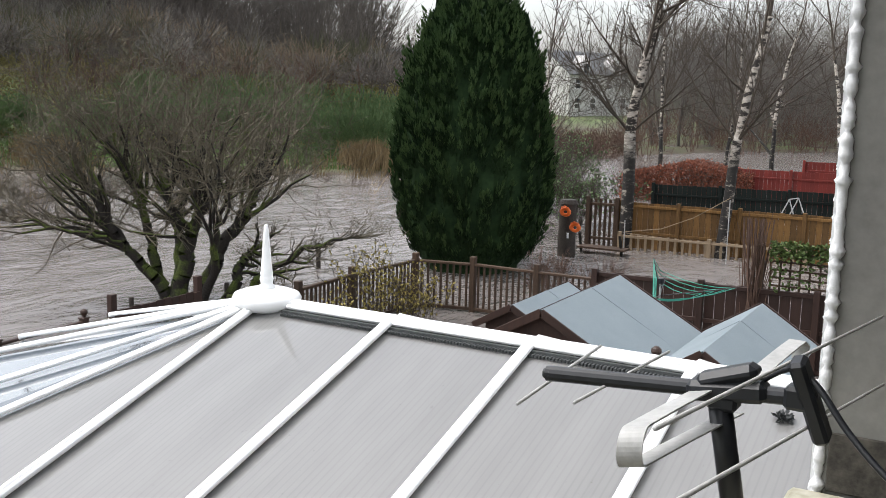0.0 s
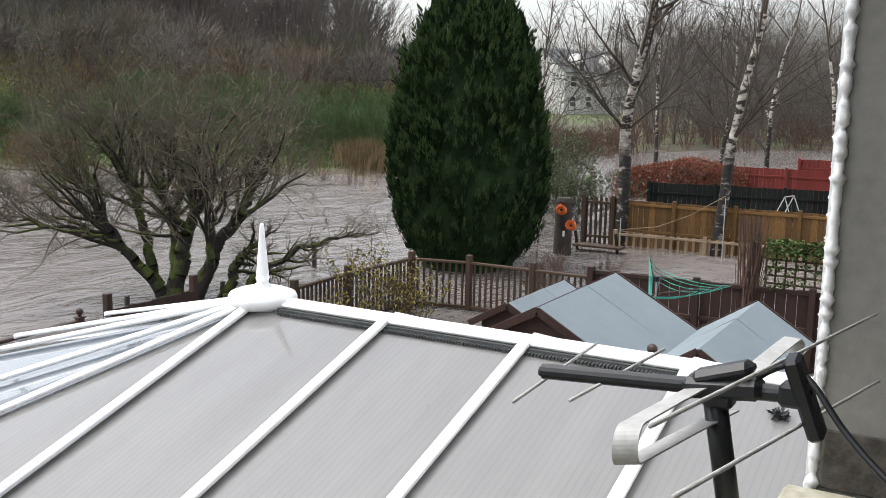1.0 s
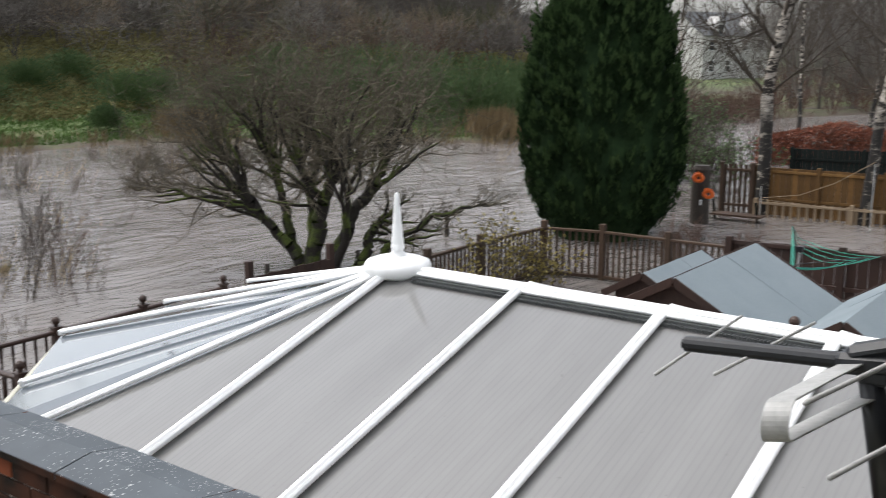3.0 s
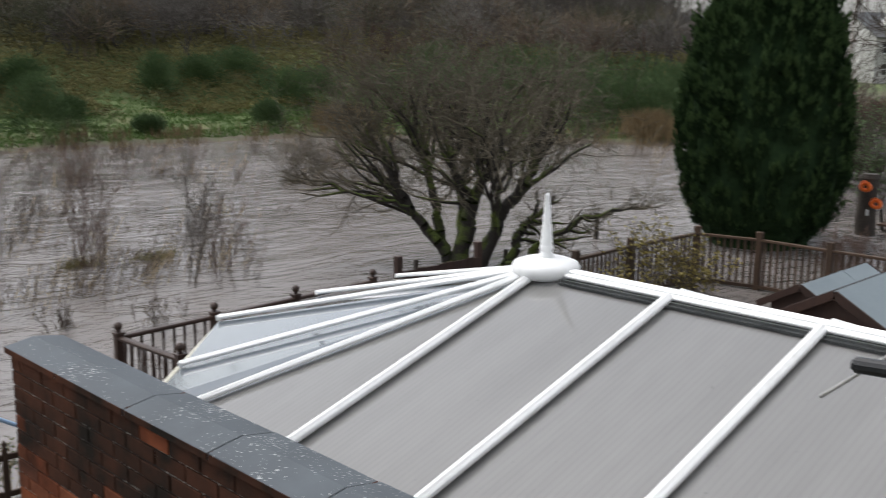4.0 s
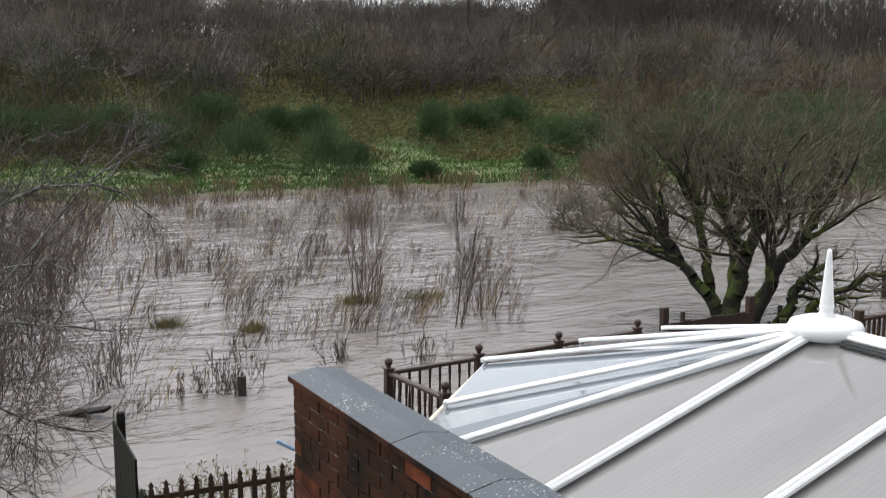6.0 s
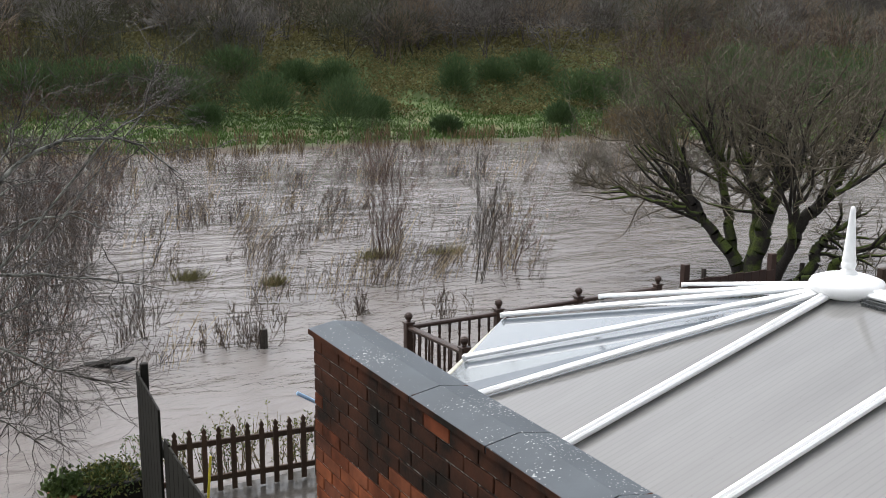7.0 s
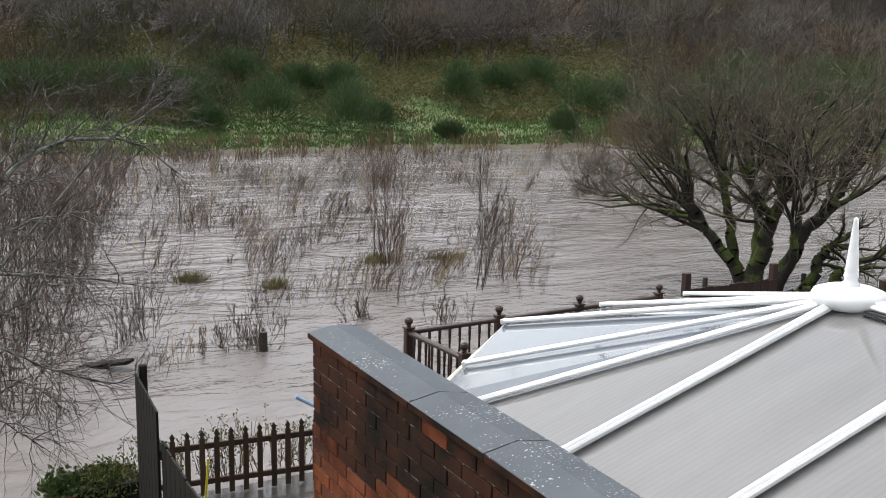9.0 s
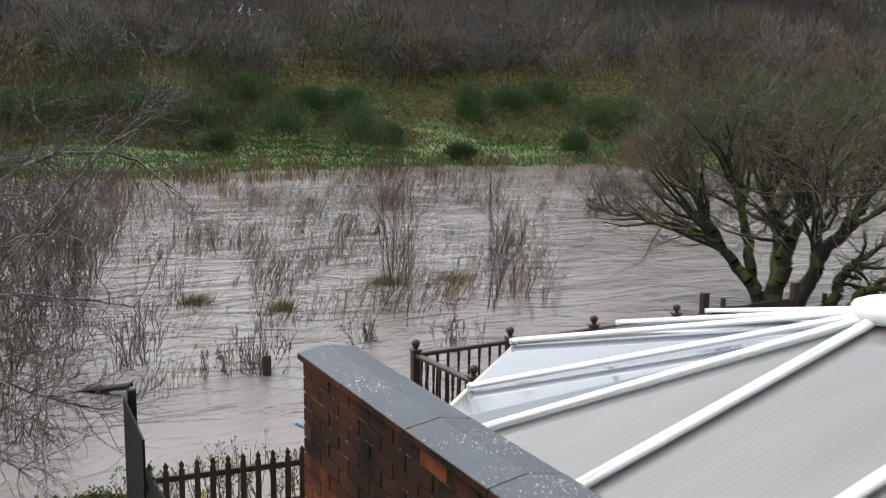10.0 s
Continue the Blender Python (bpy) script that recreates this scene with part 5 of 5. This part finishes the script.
# ---- far woods ----
def scrub(name, label, count, az0, az1, s0, s1, h0, h1, mat, twigs=46, r=0.030):
    segs = []
    for _ in range(count):
        az, s = rng.uniform(az0, az1), s0 + (s1 - s0) * rng.random()
        d = float(bank_at(az)) + s
        x, y = d * math.sin(radians(az)), d * math.cos(radians(az))
        z = float(land_height(x, y))
        h = rng.uniform(h0, h1)
        w = h * rng.uniform(0.45, 0.7)
        for _ in range(4):
            tip = Vector((x + rng.gauss(0, w * 0.35), y + rng.gauss(0, w * 0.35), z + h * rng.uniform(0.6, 0.95)))
            segs.append((x + rng.gauss(0, 0.15), y + rng.gauss(0, 0.15), z - 0.2, *tip, r * 1.5, r * 0.6))
        for _ in range(twigs):
            t, e = rng.uniform(0, 2 * math.pi), rng.random() ** 0.5
            top = math.sqrt(max(0.05, 1 - 0.85 * e * e))
            q = Vector((x + math.cos(t) * e * w, y + math.sin(t) * e * w, z + h * top * rng.uniform(0.12, 0.97)))
            d = Vector((math.cos(t) * e * 0.7, math.sin(t) * e * 0.7, 0.75)) + jitter(0.6)
            ln = h * rng.uniform(0.10, 0.26)
            mid = q + d * ln * 0.5
            tip = mid + (d + jitter(0.5)) * ln * 0.5
            segs.append((*q, *mid, r * 0.8, r * 0.6))
            segs.append((*mid, *tip, r * 0.6, r * 0.35))
    return tagged(new(name, rods(name, segs, mat, 3)), label, "woodland", kind="stuff")


def dome_scrub(count, az0, az1, s0, s1, h0, h1, twigs=150):
    """Rounded leafless shrubs, each of one of four tints, as dense shells of short twigs pointing outwards."""
    tints = [(PALETWIG, []), (WOODTWIG, []), (OLIVETWIG, []), (TANTWIG, [])]
    for _ in range(count):
        az, sh = rng.uniform(az0, az1), rng.random()
        d = float(bank_at(az)) + s0 + (s1 - s0) * sh
        x, y = d * math.sin(radians(az)), d * math.cos(radians(az))
        z = float(land_height(x, y))
        h = rng.uniform(h0, h1) * (0.85 + 0.25 * sh)
        w = h * rng.uniform(0.5, 0.72)
        tint = noise.noise(Vector((x * 0.09, y * 0.09, 4.4))) * 1.5 + rng.uniform(-0.7, 0.7)
        segs = tints[1 if tint < -0.15 else 0 if tint < 0.45 else 3 if tint < 0.85 else 2][1]
        for _ in range(4):
            segs.append((x + rng.gauss(0, 0.2), y + rng.gauss(0, 0.2), z - 0.2, x + rng.gauss(0, w * 0.4), y + rng.gauss(0, w * 0.4), z + h * rng.uniform(0.6, 0.9), 0.05, 0.02))
        for _ in range(twigs):
            t, c = rng.uniform(0, 2 * math.pi), rng.uniform(-0.25, 1.0)
            q = math.sqrt(1 - c * c)
            out = Vector((math.cos(t) * q * w, math.sin(t) * q * w, c * h * 0.55))
            a = Vector((x, y, z + h * 0.42)) + out * rng.uniform(0.45, 0.85)
            b = a + (out.normalized() + jitter(0.75) + Vector((0, 0, 0.35))) * (h * rng.uniform(0.08, 0.17))
            segs.append((*a, *b, 0.030, 0.010))
    for (mat, segs), label in zip(tints, ("grey-brown", "dark brown", "dark olive", "tan brown")):
        tagged(new("hillside_scrub", rods("hillside_scrub", segs, mat, 3)), "rounded leafless %s scrub covering the far hillside" % label, "woodland", kind="stuff")


dome_scrub(880, -6, 60, 15.5, 62, 2.6, 4.4)
scrub("reddish_scrub", "reddish leafless scrub on the bank", 46, 38, 56, 13, 20, 1.8, 3.0, TWIGRED)
scrub("reddish_scrub", "reddish leafless scrub on the bank", 26, 4, 14, 8, 16, 1.6, 2.6, TWIGRED, 46, 0.02)
scrub("garden_scrub", "reddish-brown leafless thicket beyond the fences", 35, 60, 66, -3, 26, 1.8, 4.0, TWIGRED, 70, 0.022)
scrub("garden_scrub", "low reddish-brown leafless thicket before the house", 80, 66, 71, -3, 10, 1.0, 1.8, TWIGRED, 70, 0.018)
scrub("garden_scrub", "reddish-brown leafless thicket beyond the fences", 110, 71, 92, -3, 26, 1.8, 4.5, TWIGRED, 80, 0.022)
scrub("garden_wood", "dense leafless grey-brown young trees beyond the gardens", 170, 71.8, 92, 3, 40, 8.0, 14.0, PALETWIG, 170, 0.018)
scrub("hilltop_wood", "dense leafless young trees on the hilltop", 150, 36, 57, 30, 52, 6.5, 10.0, WOODTWIG, 75, 0.026)
scrub("dark_scrub", "dark leafless scrub low on the far slope", 90, -4, 18, 9, 22, 1.6, 3.0, OLIVETWIG, 60, 0.02)
scrub("house_wood", "thin leafless young trees before the house", 9, 62, 71, 4, 22, 6.0, 9.5, PALETWIG, 110, 0.018)
segs = []
for num in range(190):
    az = rng.uniform(-6, 36) if num < 26 else rng.uniform(72, 90) if num < 60 else rng.uniform(35, 57)
    s = rng.uniform(38, 62) if az < 60 else rng.uniform(4, 60)
    d = float(bank_at(az)) + s
    x, y = d * math.sin(radians(az)), d * math.cos(radians(az))
    if az < 36:
        grow(segs, (x, y, float(land_height(x, y)) - 0.3), (rng.uniform(-0.2, 0.2), rng.uniform(-0.2, 0.2), 1), rng.uniform(2.0, 3.0), 0.10, 4, 0.62, 0.05, (3, 4), 0.16, 0.66, 4, 0.55, 0.018)
        continue
    grow(segs, (x, y, float(land_height(x, y)) - 0.3), (rng.uniform(-0.1, 0.1), rng.uniform(-0.1, 0.1), 1), rng.uniform(4.0, 5.5), rng.uniform(0.12, 0.2), 4, 0.45, 0.07, (2, 4), 0.1, 0.62, 4, 0.6, 0.020)
tagged(new("far_trees", rods("far_trees", segs, WOODTWIG, 3)), "tall leafless trees along the hilltop", "woodland", kind="stuff")


# ---- far buildings, posts and wires ----
def far_house(name, label, at, size, yaw, ridge, floors=2, cols=4, dormers=0):
    """A harled house with slate roof, windows and chimneys."""
    w, d, h = size
    m = Matrix.Translation(at) @ Matrix.Rotation(radians(yaw), 4, "Z")
    h_ob = thing(name, label, "house")
    h_ob.matrix_basis = m
    wallb = Build().box((0, 0, h / 2 - 0.5), (w, d, h + 1.0))
    for s in (-1, 1):
        wallb.add([(s * w / 2, -d / 2, h), (s * w / 2, d / 2, h), (s * w / 2, 0, h + ridge), (s * (w / 2 - 0.2), -d / 2, h), (s * (w / 2 - 0.2), d / 2, h), (s * (w / 2 - 0.2), 0, h + ridge)],
                  [(0, 1, 2), (5, 4, 3), (0, 3, 4, 1), (1, 4, 5, 2), (2, 5, 3, 0)])
    part("wall", wallb, STONEWALL, h_ob)
    for s in (-1, 1):
        part("roof_slope", Build().slab([(-w / 2 - 0.2, 0, h + ridge + 0.1), (w / 2 + 0.2, 0, h + ridge + 0.1), (w / 2 + 0.2, s * (d / 2 + 0.3), h - 0.1), (-w / 2 - 0.2, s * (d / 2 + 0.3), h - 0.1)], 0.15), ROOFSLATE, h_ob)
        part("chimney", Build().box((s * (w / 2 - 0.5), 0, h + ridge + 0.4), (0.6, 0.9, 1.4), None, 0.03).box((s * (w / 2 - 0.5), 0, h + ridge + 1.15), (0.75, 1.05, 0.12)), STONEWALL, h_ob)
    for fl in range(floors):
        for c in range(cols):
            x, z = (c - (cols - 1) / 2) * w / cols, h * (fl + 0.5) / floors
            for s in (-1, 1):
                win = part("window", Build().box((x, s * (d / 2 + 0.02), z), (1.1, 0.06, 1.45), None, 0.01), WHITE, h_ob)
                for k in (-1, 1):
                    part("pane", Build().box((x, s * (d / 2 + 0.055), z + k * 0.34), (0.9, 0.02, 0.58)), DARKGLASS, win)
    for c in range(dormers):
        x = (c - (dormers - 1) / 2) * w / max(dormers, 1)
        for s in (-1, 1):
            dm = part("dormer", Build().box((x, s * (d / 2 - 0.8), h + 0.6), (1.5, 1.6, 1.5)).add(
                [(x - 0.75, s * d / 2, h + 1.35), (x + 0.75, s * d / 2, h + 1.35), (x, s * d / 2, h + 2.3), (x - 0.75, s * (d / 2 - 1.8), h + 1.35), (x + 0.75, s * (d / 2 - 1.8), h + 1.35), (x, s * (d / 2 - 1.8), h + 2.3)],
                [(0, 1, 2), (5, 4, 3), (0, 2, 5, 3), (1, 4, 5, 2), (0, 3, 4, 1)]), STONEWALL, h_ob)
            part("pane", Build().box((x, s * (d / 2 + 0.02), h + 0.65), (0.9, 0.03, 1.1)), DARKGLASS, dm)
    return h_ob


far_house("house", "pale harled house with dormers and slate roof", (126.5, 51.0, 0.9), (12, 8, 5.0), 160, 2.8, 2, 4, 2)
far_house("cottage", "low grey cottage with slate roof on the bank", (82, 50.5, 3.9), (8, 5, 1.5), 150, 1.7, 1, 3)

pole = thing("utility_pole", "thin dark utility pole on the hilltop", "pole")
part("shaft", Build().tube([(40.6, 67.3, 7.0), (40.6, 67.3, 16.5)], [0.16, 0.12], 8), BARK, pole)
pole2 = thing("utility_pole", "wooden utility pole with a crossarm", "pole")
part("shaft", Build().tube([(66.0, 32.3, 0.0), (66.0, 32.3, 9.6)], [0.16, 0.12], 8), BARK, pole2)
part("crossarm", Build().beam((66.3, 31.6, 9.2), (65.7, 33.0, 9.2), 0.12, 0.12, 0.01), BARK, pole2)
wires = thing("overhead_wire", "thin overhead wire in front of the wood", "wire")
part("wire", Build().tube([(46 + 3.2 * k, 62 - 5.2 * k, 13.9 - 0.12 * k) for k in range(-2, 8)], 0.022, 4), ALU, wires)

# ---- trunk stump with two orange floats ----
stump = thing("stump", "dark tree stump standing in flood water", "stump")
segs = []
grow(segs, (23.75, 9.66, -0.6), (0.02, 0.0, 1), 1.85, 0.25, 0, steps=4, wob=0.04, thin=0.85)
o = new("trunk", rods("trunk", segs, BARK, 10))
o.parent = stump
part("top", Build().tube([(23.78, 9.66, 1.20), (23.78, 9.66, 1.30)], [0.24, 0.19], 12), BARK, stump)
part("tag", Build().box((23.50, 9.55, 0.42), (0.02, 0.05, 0.14), None, 0.004), WHITE, stump)
for x, y, z in ((23.46, 9.62, 1.02), (23.5, 9.36, 0.64)):
    fl = thing("float", "orange plastic ring float hung on the stump", "float", "orange floats on the stump")
    ring = Build()
    seg = 18
    for k in range(seg):
        a = 2 * math.pi * k / seg
        for j in range(8):
            b = 2 * math.pi * j / 8
            rr = 0.10 + 0.055 * math.cos(b)
            ring.v.append((x + 0.055 * math.sin(b), y + rr * math.cos(a), z + rr * math.sin(a) * 0.8))
    ring.f = [(k * 8 + j, k * 8 + (j + 1) % 8, ((k + 1) % seg) * 8 + (j + 1) % 8, ((k + 1) % seg) * 8 + j) for k in range(seg) for j in range(8)]
    part("ring", ring, ORANGE, fl, "", True)
    part("handle", Build().tube([(x - 0.03, y - 0.1, z + 0.1), (x - 0.06, y, z + 0.15), (x - 0.03, y + 0.1, z + 0.1)], 0.018, 6), ORANGE, fl)

# ---- posts and drift in the water ----
for x, y, h, r in ((4.42, 13.5, 0.28, 0.07), (13.2, 12.35, 0.45, 0.06), (14.6, 12.9, 0.38, 0.05), (16.2, 13.1, 0.42, 0.06), (18.5, 13.6, 0.6, 0.06), (24.9, 9.95, 1.25, 0.06), (11.9, 12.6, 0.6, 0.05)):
    solo("mooring_post", Build().tube([(x, y, -0.6), (x + 0.01, y + 0.01, WATER_Z + h)], [r, r * 0.85], 8), BARK, "dark wet wooden post standing in flood water", "post", "posts in the flood")
solo("drift_plank", Build().beam((2.0, 13.9, WATER_Z - 0.02), (2.55, 13.4, WATER_Z + 0.12), 0.18, 0.05, 0.006), BLACKWOOD, "dark plank sticking out of flood water", "plank")
bench = thing("garden_bench", "half-drowned wooden garden bench", "bench")
part("seat", Build().box((24.6, 9.0, 0.02), (0.45, 1.3, 0.05), None, 0.005), DECKWOOD, bench)
for y in (8.45, 9.55):
    part("leg", Build().beam((24.6, y, -0.45), (24.7, y + 0.15, 0.35), 0.06, 0.06, 0.004, (1, 0, 0)), BLACKWOOD, bench)

# ---- garden plants ----
planter = thing("planter", "dark wooden planter filled with leafy plants", "planter")
part("box", Build().box((1.45, 9.30, 0.0), (0.62, 0.5, 0.3), None, 0.01), BLACKWOOD, planter)
rows = []
for _ in range(4200):
    x, y = 1.45 + rng.gauss(0, 0.15), 9.3 + rng.gauss(0, 0.13)
    rows.append((x, y, 0.06 + abs(rng.gauss(0, 0.07)), rng.uniform(-1, 1), rng.uniform(-1, 1), rng.uniform(0.1, 1), rng.uniform(0.025, 0.06), rng.uniform(0.006, 0.013)))
o = new("leaves", flakes("leaves", rows[::2], LEAF))
o.parent = planter
o = new("dry_leaves", flakes("dry_leaves", rows[1::2], YELLOWGREEN))
o.parent = planter
pot = thing("flower_pot", "terracotta pot with a dark green plant", "pot")
part("pot", Build().lathe([(0.085, 0), (0.12, 0.19), (0.135, 0.19), (0.135, 0.23), (0.11, 0.23), (0.10, 0.20)], (1.06, 9.05, -0.05), 18), TERRACOTTA, pot)
rows = [(1.06 + rng.gauss(0, 0.07), 9.05 + rng.gauss(0, 0.07), 0.16 + abs(rng.gauss(0, 0.09)), rng.uniform(-1, 1), rng.uniform(-1, 1), rng.uniform(0, 1), rng.uniform(0.05, 0.09), 0.02) for _ in range(330)]
o = new("leaves", flakes("leaves", rows, LEAF))
o.parent = pot
for x, y, h, mat in ((2.05, 9.15, 0.45, YELLOWGREEN), (2.5, 9.2, 0.45, LEAF), (2.85, 9.25, 0.55, YELLOWGREEN), (3.3, 9.25, 0.45, YELLOWGREEN), (1.85, 9.6, 0.35, LEAF), (3.6, 9.15, 0.4, LEAF)):
    sg, rows = [], []
    for _ in range(16):
        grow(sg, (x + rng.gauss(0, 0.16), y + rng.gauss(0, 0.08), -0.05), (rng.uniform(-0.3, 0.3), rng.uniform(-0.3, 0.3), 1), h * 0.7, 0.006, 1, 0.4, 0.05, (1, 2), 0.15, 0.6, 3, 0.5, 0.003)
    pl = thing("border_plant", "straggling yellow-green border plant behind the picket fence", "plant", "plants behind the picket fence")
    o = new("branchwork", rods("branchwork", sg, STRAW, 3))
    o.parent = pl
    for s in sg:
        if rng.random() < 0.8:
            rows += [(*(Vector(s[3:6]) + jitter(0.03)), *jitter(1), rng.uniform(0.018, 0.042), 0.008) for _ in range(3)]
    o = new("leaves", flakes("leaves", rows, mat))
    o.parent = pl
solo("garden_cane", Build().tube([(2.23, 8.55, 0.02), (2.285, 8.6, 0.45)], 0.012, 6), YELLOW, "yellow plastic cane leaning on the picket fence", "cane")
solo("blue_pipe", Build().tube([(2.981, 8.2, 1.064), (3.5, 8.15, 0.74)], 0.018, 8), BLUE, "pale blue plastic pipe end behind the wall", "pipe")

for x, y, h, mat, n in ((14.0, 9.2, 1.25, YELLOWLEAF, 16), (14.9, 9.0, 0.95, YELLOWLEAF, 16), (15.4, 9.2, 0.7, YELLOWLEAF, 12), (13.4, 9.1, 0.8, YELLOWLEAF, 10)):
    sg = []
    for _ in range(n):
        grow(sg, (x + rng.gauss(0, 0.2), y + rng.gauss(0, 0.15), -0.3), (rng.uniform(-0.4, 0.4), rng.uniform(-0.4, 0.4), 1), h * 0.7, 0.009, 2, 0.45, 0.05, (1, 3), 0.18, 0.6, 3, 0.5, 0.005)
    pl = thing("shrub", "thin shrub with yellowing leaves inside the spindle fence", "shrub", "yellowing shrubs by the spindle fence")
    o = new("branchwork", rods("branchwork", sg, TWIG, 3))
    o.parent = pl
    o = new("leaves", flakes("leaves", [(*s[3:6], *jitter(1), rng.uniform(0.05, 0.09), 0.02) for s in sg if rng.random() < 0.7], mat))
    o.parent = pl
for x, y, h, mat, n in ((19.2, 8.2, 0.9, TWIGRED, 30), (19.8, 7.2, 0.8, TWIGRED, 24), (18.8, 6.6, 0.6, TWIGRED, 20)):
    bare_bush("low_shrub", "low reddish leafless shrub in the flooded garden", (x, y, -0.3), h, n, mat, 0.009, 0.6, 3, "reddish shrubs in the garden")

hedge = thing("copper_hedge", "copper-leaved beech hedge behind the fences", "hedge")
rows = []
for _ in range(11000):
    y = rng.uniform(8.4, 13.4)
    x = 38.5 + rng.gauss(0, 0.5) + (13 - y) * 0.1
    top = 1.5 - abs(y - 10.5) * 0.22
    rows.append((x, y, rng.uniform(-0.2, top), *jitter(1), rng.uniform(0.06, 0.12), 0.03))
o = new("leaves", flakes("leaves", rows, REDLEAF))
o.parent = hedge
sg = []
for _ in range(60):
    grow(sg, (38.5 + rng.gauss(0, 0.3), rng.uniform(8.5, 13.3), -0.5), (rng.uniform(-0.3, 0.3), rng.uniform(-0.3, 0.3), 1), 1.0, 0.02, 2, 0.45, 0.05, (1, 3), 0.15, 0.6, 3, 0.5, 0.01)
o = new("branchwork", rods("branchwork", sg, TWIGRED, 3))
o.parent = hedge
for x, y, h, w in ((24.2, 12.6, 1.9, 1.2), (26.5, 13.0, 2.2, 1.5), (29.5, 11.6, 1.8, 1.6), (31, 13.5, 2.2, 1.8), (35, 14.5, 2.4, 2.0)):
    rows, sg = [], []
    for _ in range(26):
        grow(sg, (x + rng.gauss(0, w * 0.25), y + rng.gauss(0, w * 0.25), -0.5), (rng.uniform(-0.5, 0.5), rng.uniform(-0.5, 0.5), 1), h * 0.55, 0.018, 3, 0.45, 0.05, (2, 3), 0.18, 0.62, 3, 0.5, 0.008)
    pl = thing("shrub", "dark half-bare shrub at the water's edge", "shrub", "dark shrubs behind the garden")
    o = new("branchwork", rods("branchwork", sg, TWIG, 3))
    o.parent = pl
    o = new("leaves", flakes("leaves", [(*s[3:6], *jitter(1), rng.uniform(0.08, 0.14), 0.03) for s in sg if rng.random() < 0.3], GORSE))
    o.parent = pl

# ---- clothes line and swing in the far garden ----
line = thing("clothes_line", "sagging pale clothes line on two poles", "clothes line")
for x, y in ((24.9, 8.55), (25.1, 5.95)):
    part("pole", Build().tube([(x, y, -0.5), (x, y, 0.75 if y > 7 else 1.45)], 0.013, 8), ALU, line)
part("line", Build().tube([(24.9, 8.55, 0.45), (24.95, 7.6, 0.60), (25.0, 6.8, 0.95), (25.1, 5.95, 1.5)], 0.010, 5), PALEWOOD, line)
part("line", Build().tube([(24.9, 8.55, 0.42), (24.95, 6.5, 0.33), (25.1, 3.0, 0.36)], 0.010, 5), PALEWOOD, line)
swing = thing("swing_frame", "green and white metal swing frame behind the fence", "swing")
for a, b in (((28.4, 5.15, 1.25), (28.2, 5.5, 0.4)), ((28.4, 5.15, 1.25), (28.3, 4.85, 0.4)), ((28.9, 5.0, 1.25), (28.8, 5.35, 0.4)), ((28.9, 5.0, 1.25), (28.8, 4.65, 0.4)), ((28.4, 5.15, 1.25), (28.9, 5.0, 1.25))):
    part("tube", Build().tube([a, b], 0.016, 6), ALU, swing)

rows = [(3.80 + rng.gauss(0, 0.014), 0.625 + rng.gauss(0, 0.014), 2.892 + rng.uniform(0, 0.012), *jitter(1), rng.uniform(0.015, 0.035), 0.008) for _ in range(70)]
tagged(new("dirt_clump", flakes("dirt_clump", rows, DARKGREY)), "small black clump of dead leaves on the roof", "leaf clump")


# ---- bricks of the boundary wall ----
def brick_mesh(ln, mat):
    return Build().box((0, 0, 0), (0.012, ln, 0.066), None, 0.003).mesh("brick", mat)


full, half = brick_mesh(0.216, BRICK), brick_mesh(0.103, BRICK)
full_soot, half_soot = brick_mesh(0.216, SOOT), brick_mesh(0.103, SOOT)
for row in range(20):
    z = CZ - 0.042 - 0.010 - 0.032 - row * 0.0745
    y = WY - 0.004
    first = True
    while y > 1.2:
        short = first and row % 2 == 0
        ln = 0.103 if short else 0.216
        first = False
        stretch = y - ln / 2
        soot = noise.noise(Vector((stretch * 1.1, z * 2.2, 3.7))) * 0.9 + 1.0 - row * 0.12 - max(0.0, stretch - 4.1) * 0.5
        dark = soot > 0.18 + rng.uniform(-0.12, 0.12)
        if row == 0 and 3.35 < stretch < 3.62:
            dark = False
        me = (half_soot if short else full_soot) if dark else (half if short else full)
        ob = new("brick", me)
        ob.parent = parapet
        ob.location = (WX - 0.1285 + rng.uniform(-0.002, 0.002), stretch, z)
        y -= ln + 0.010
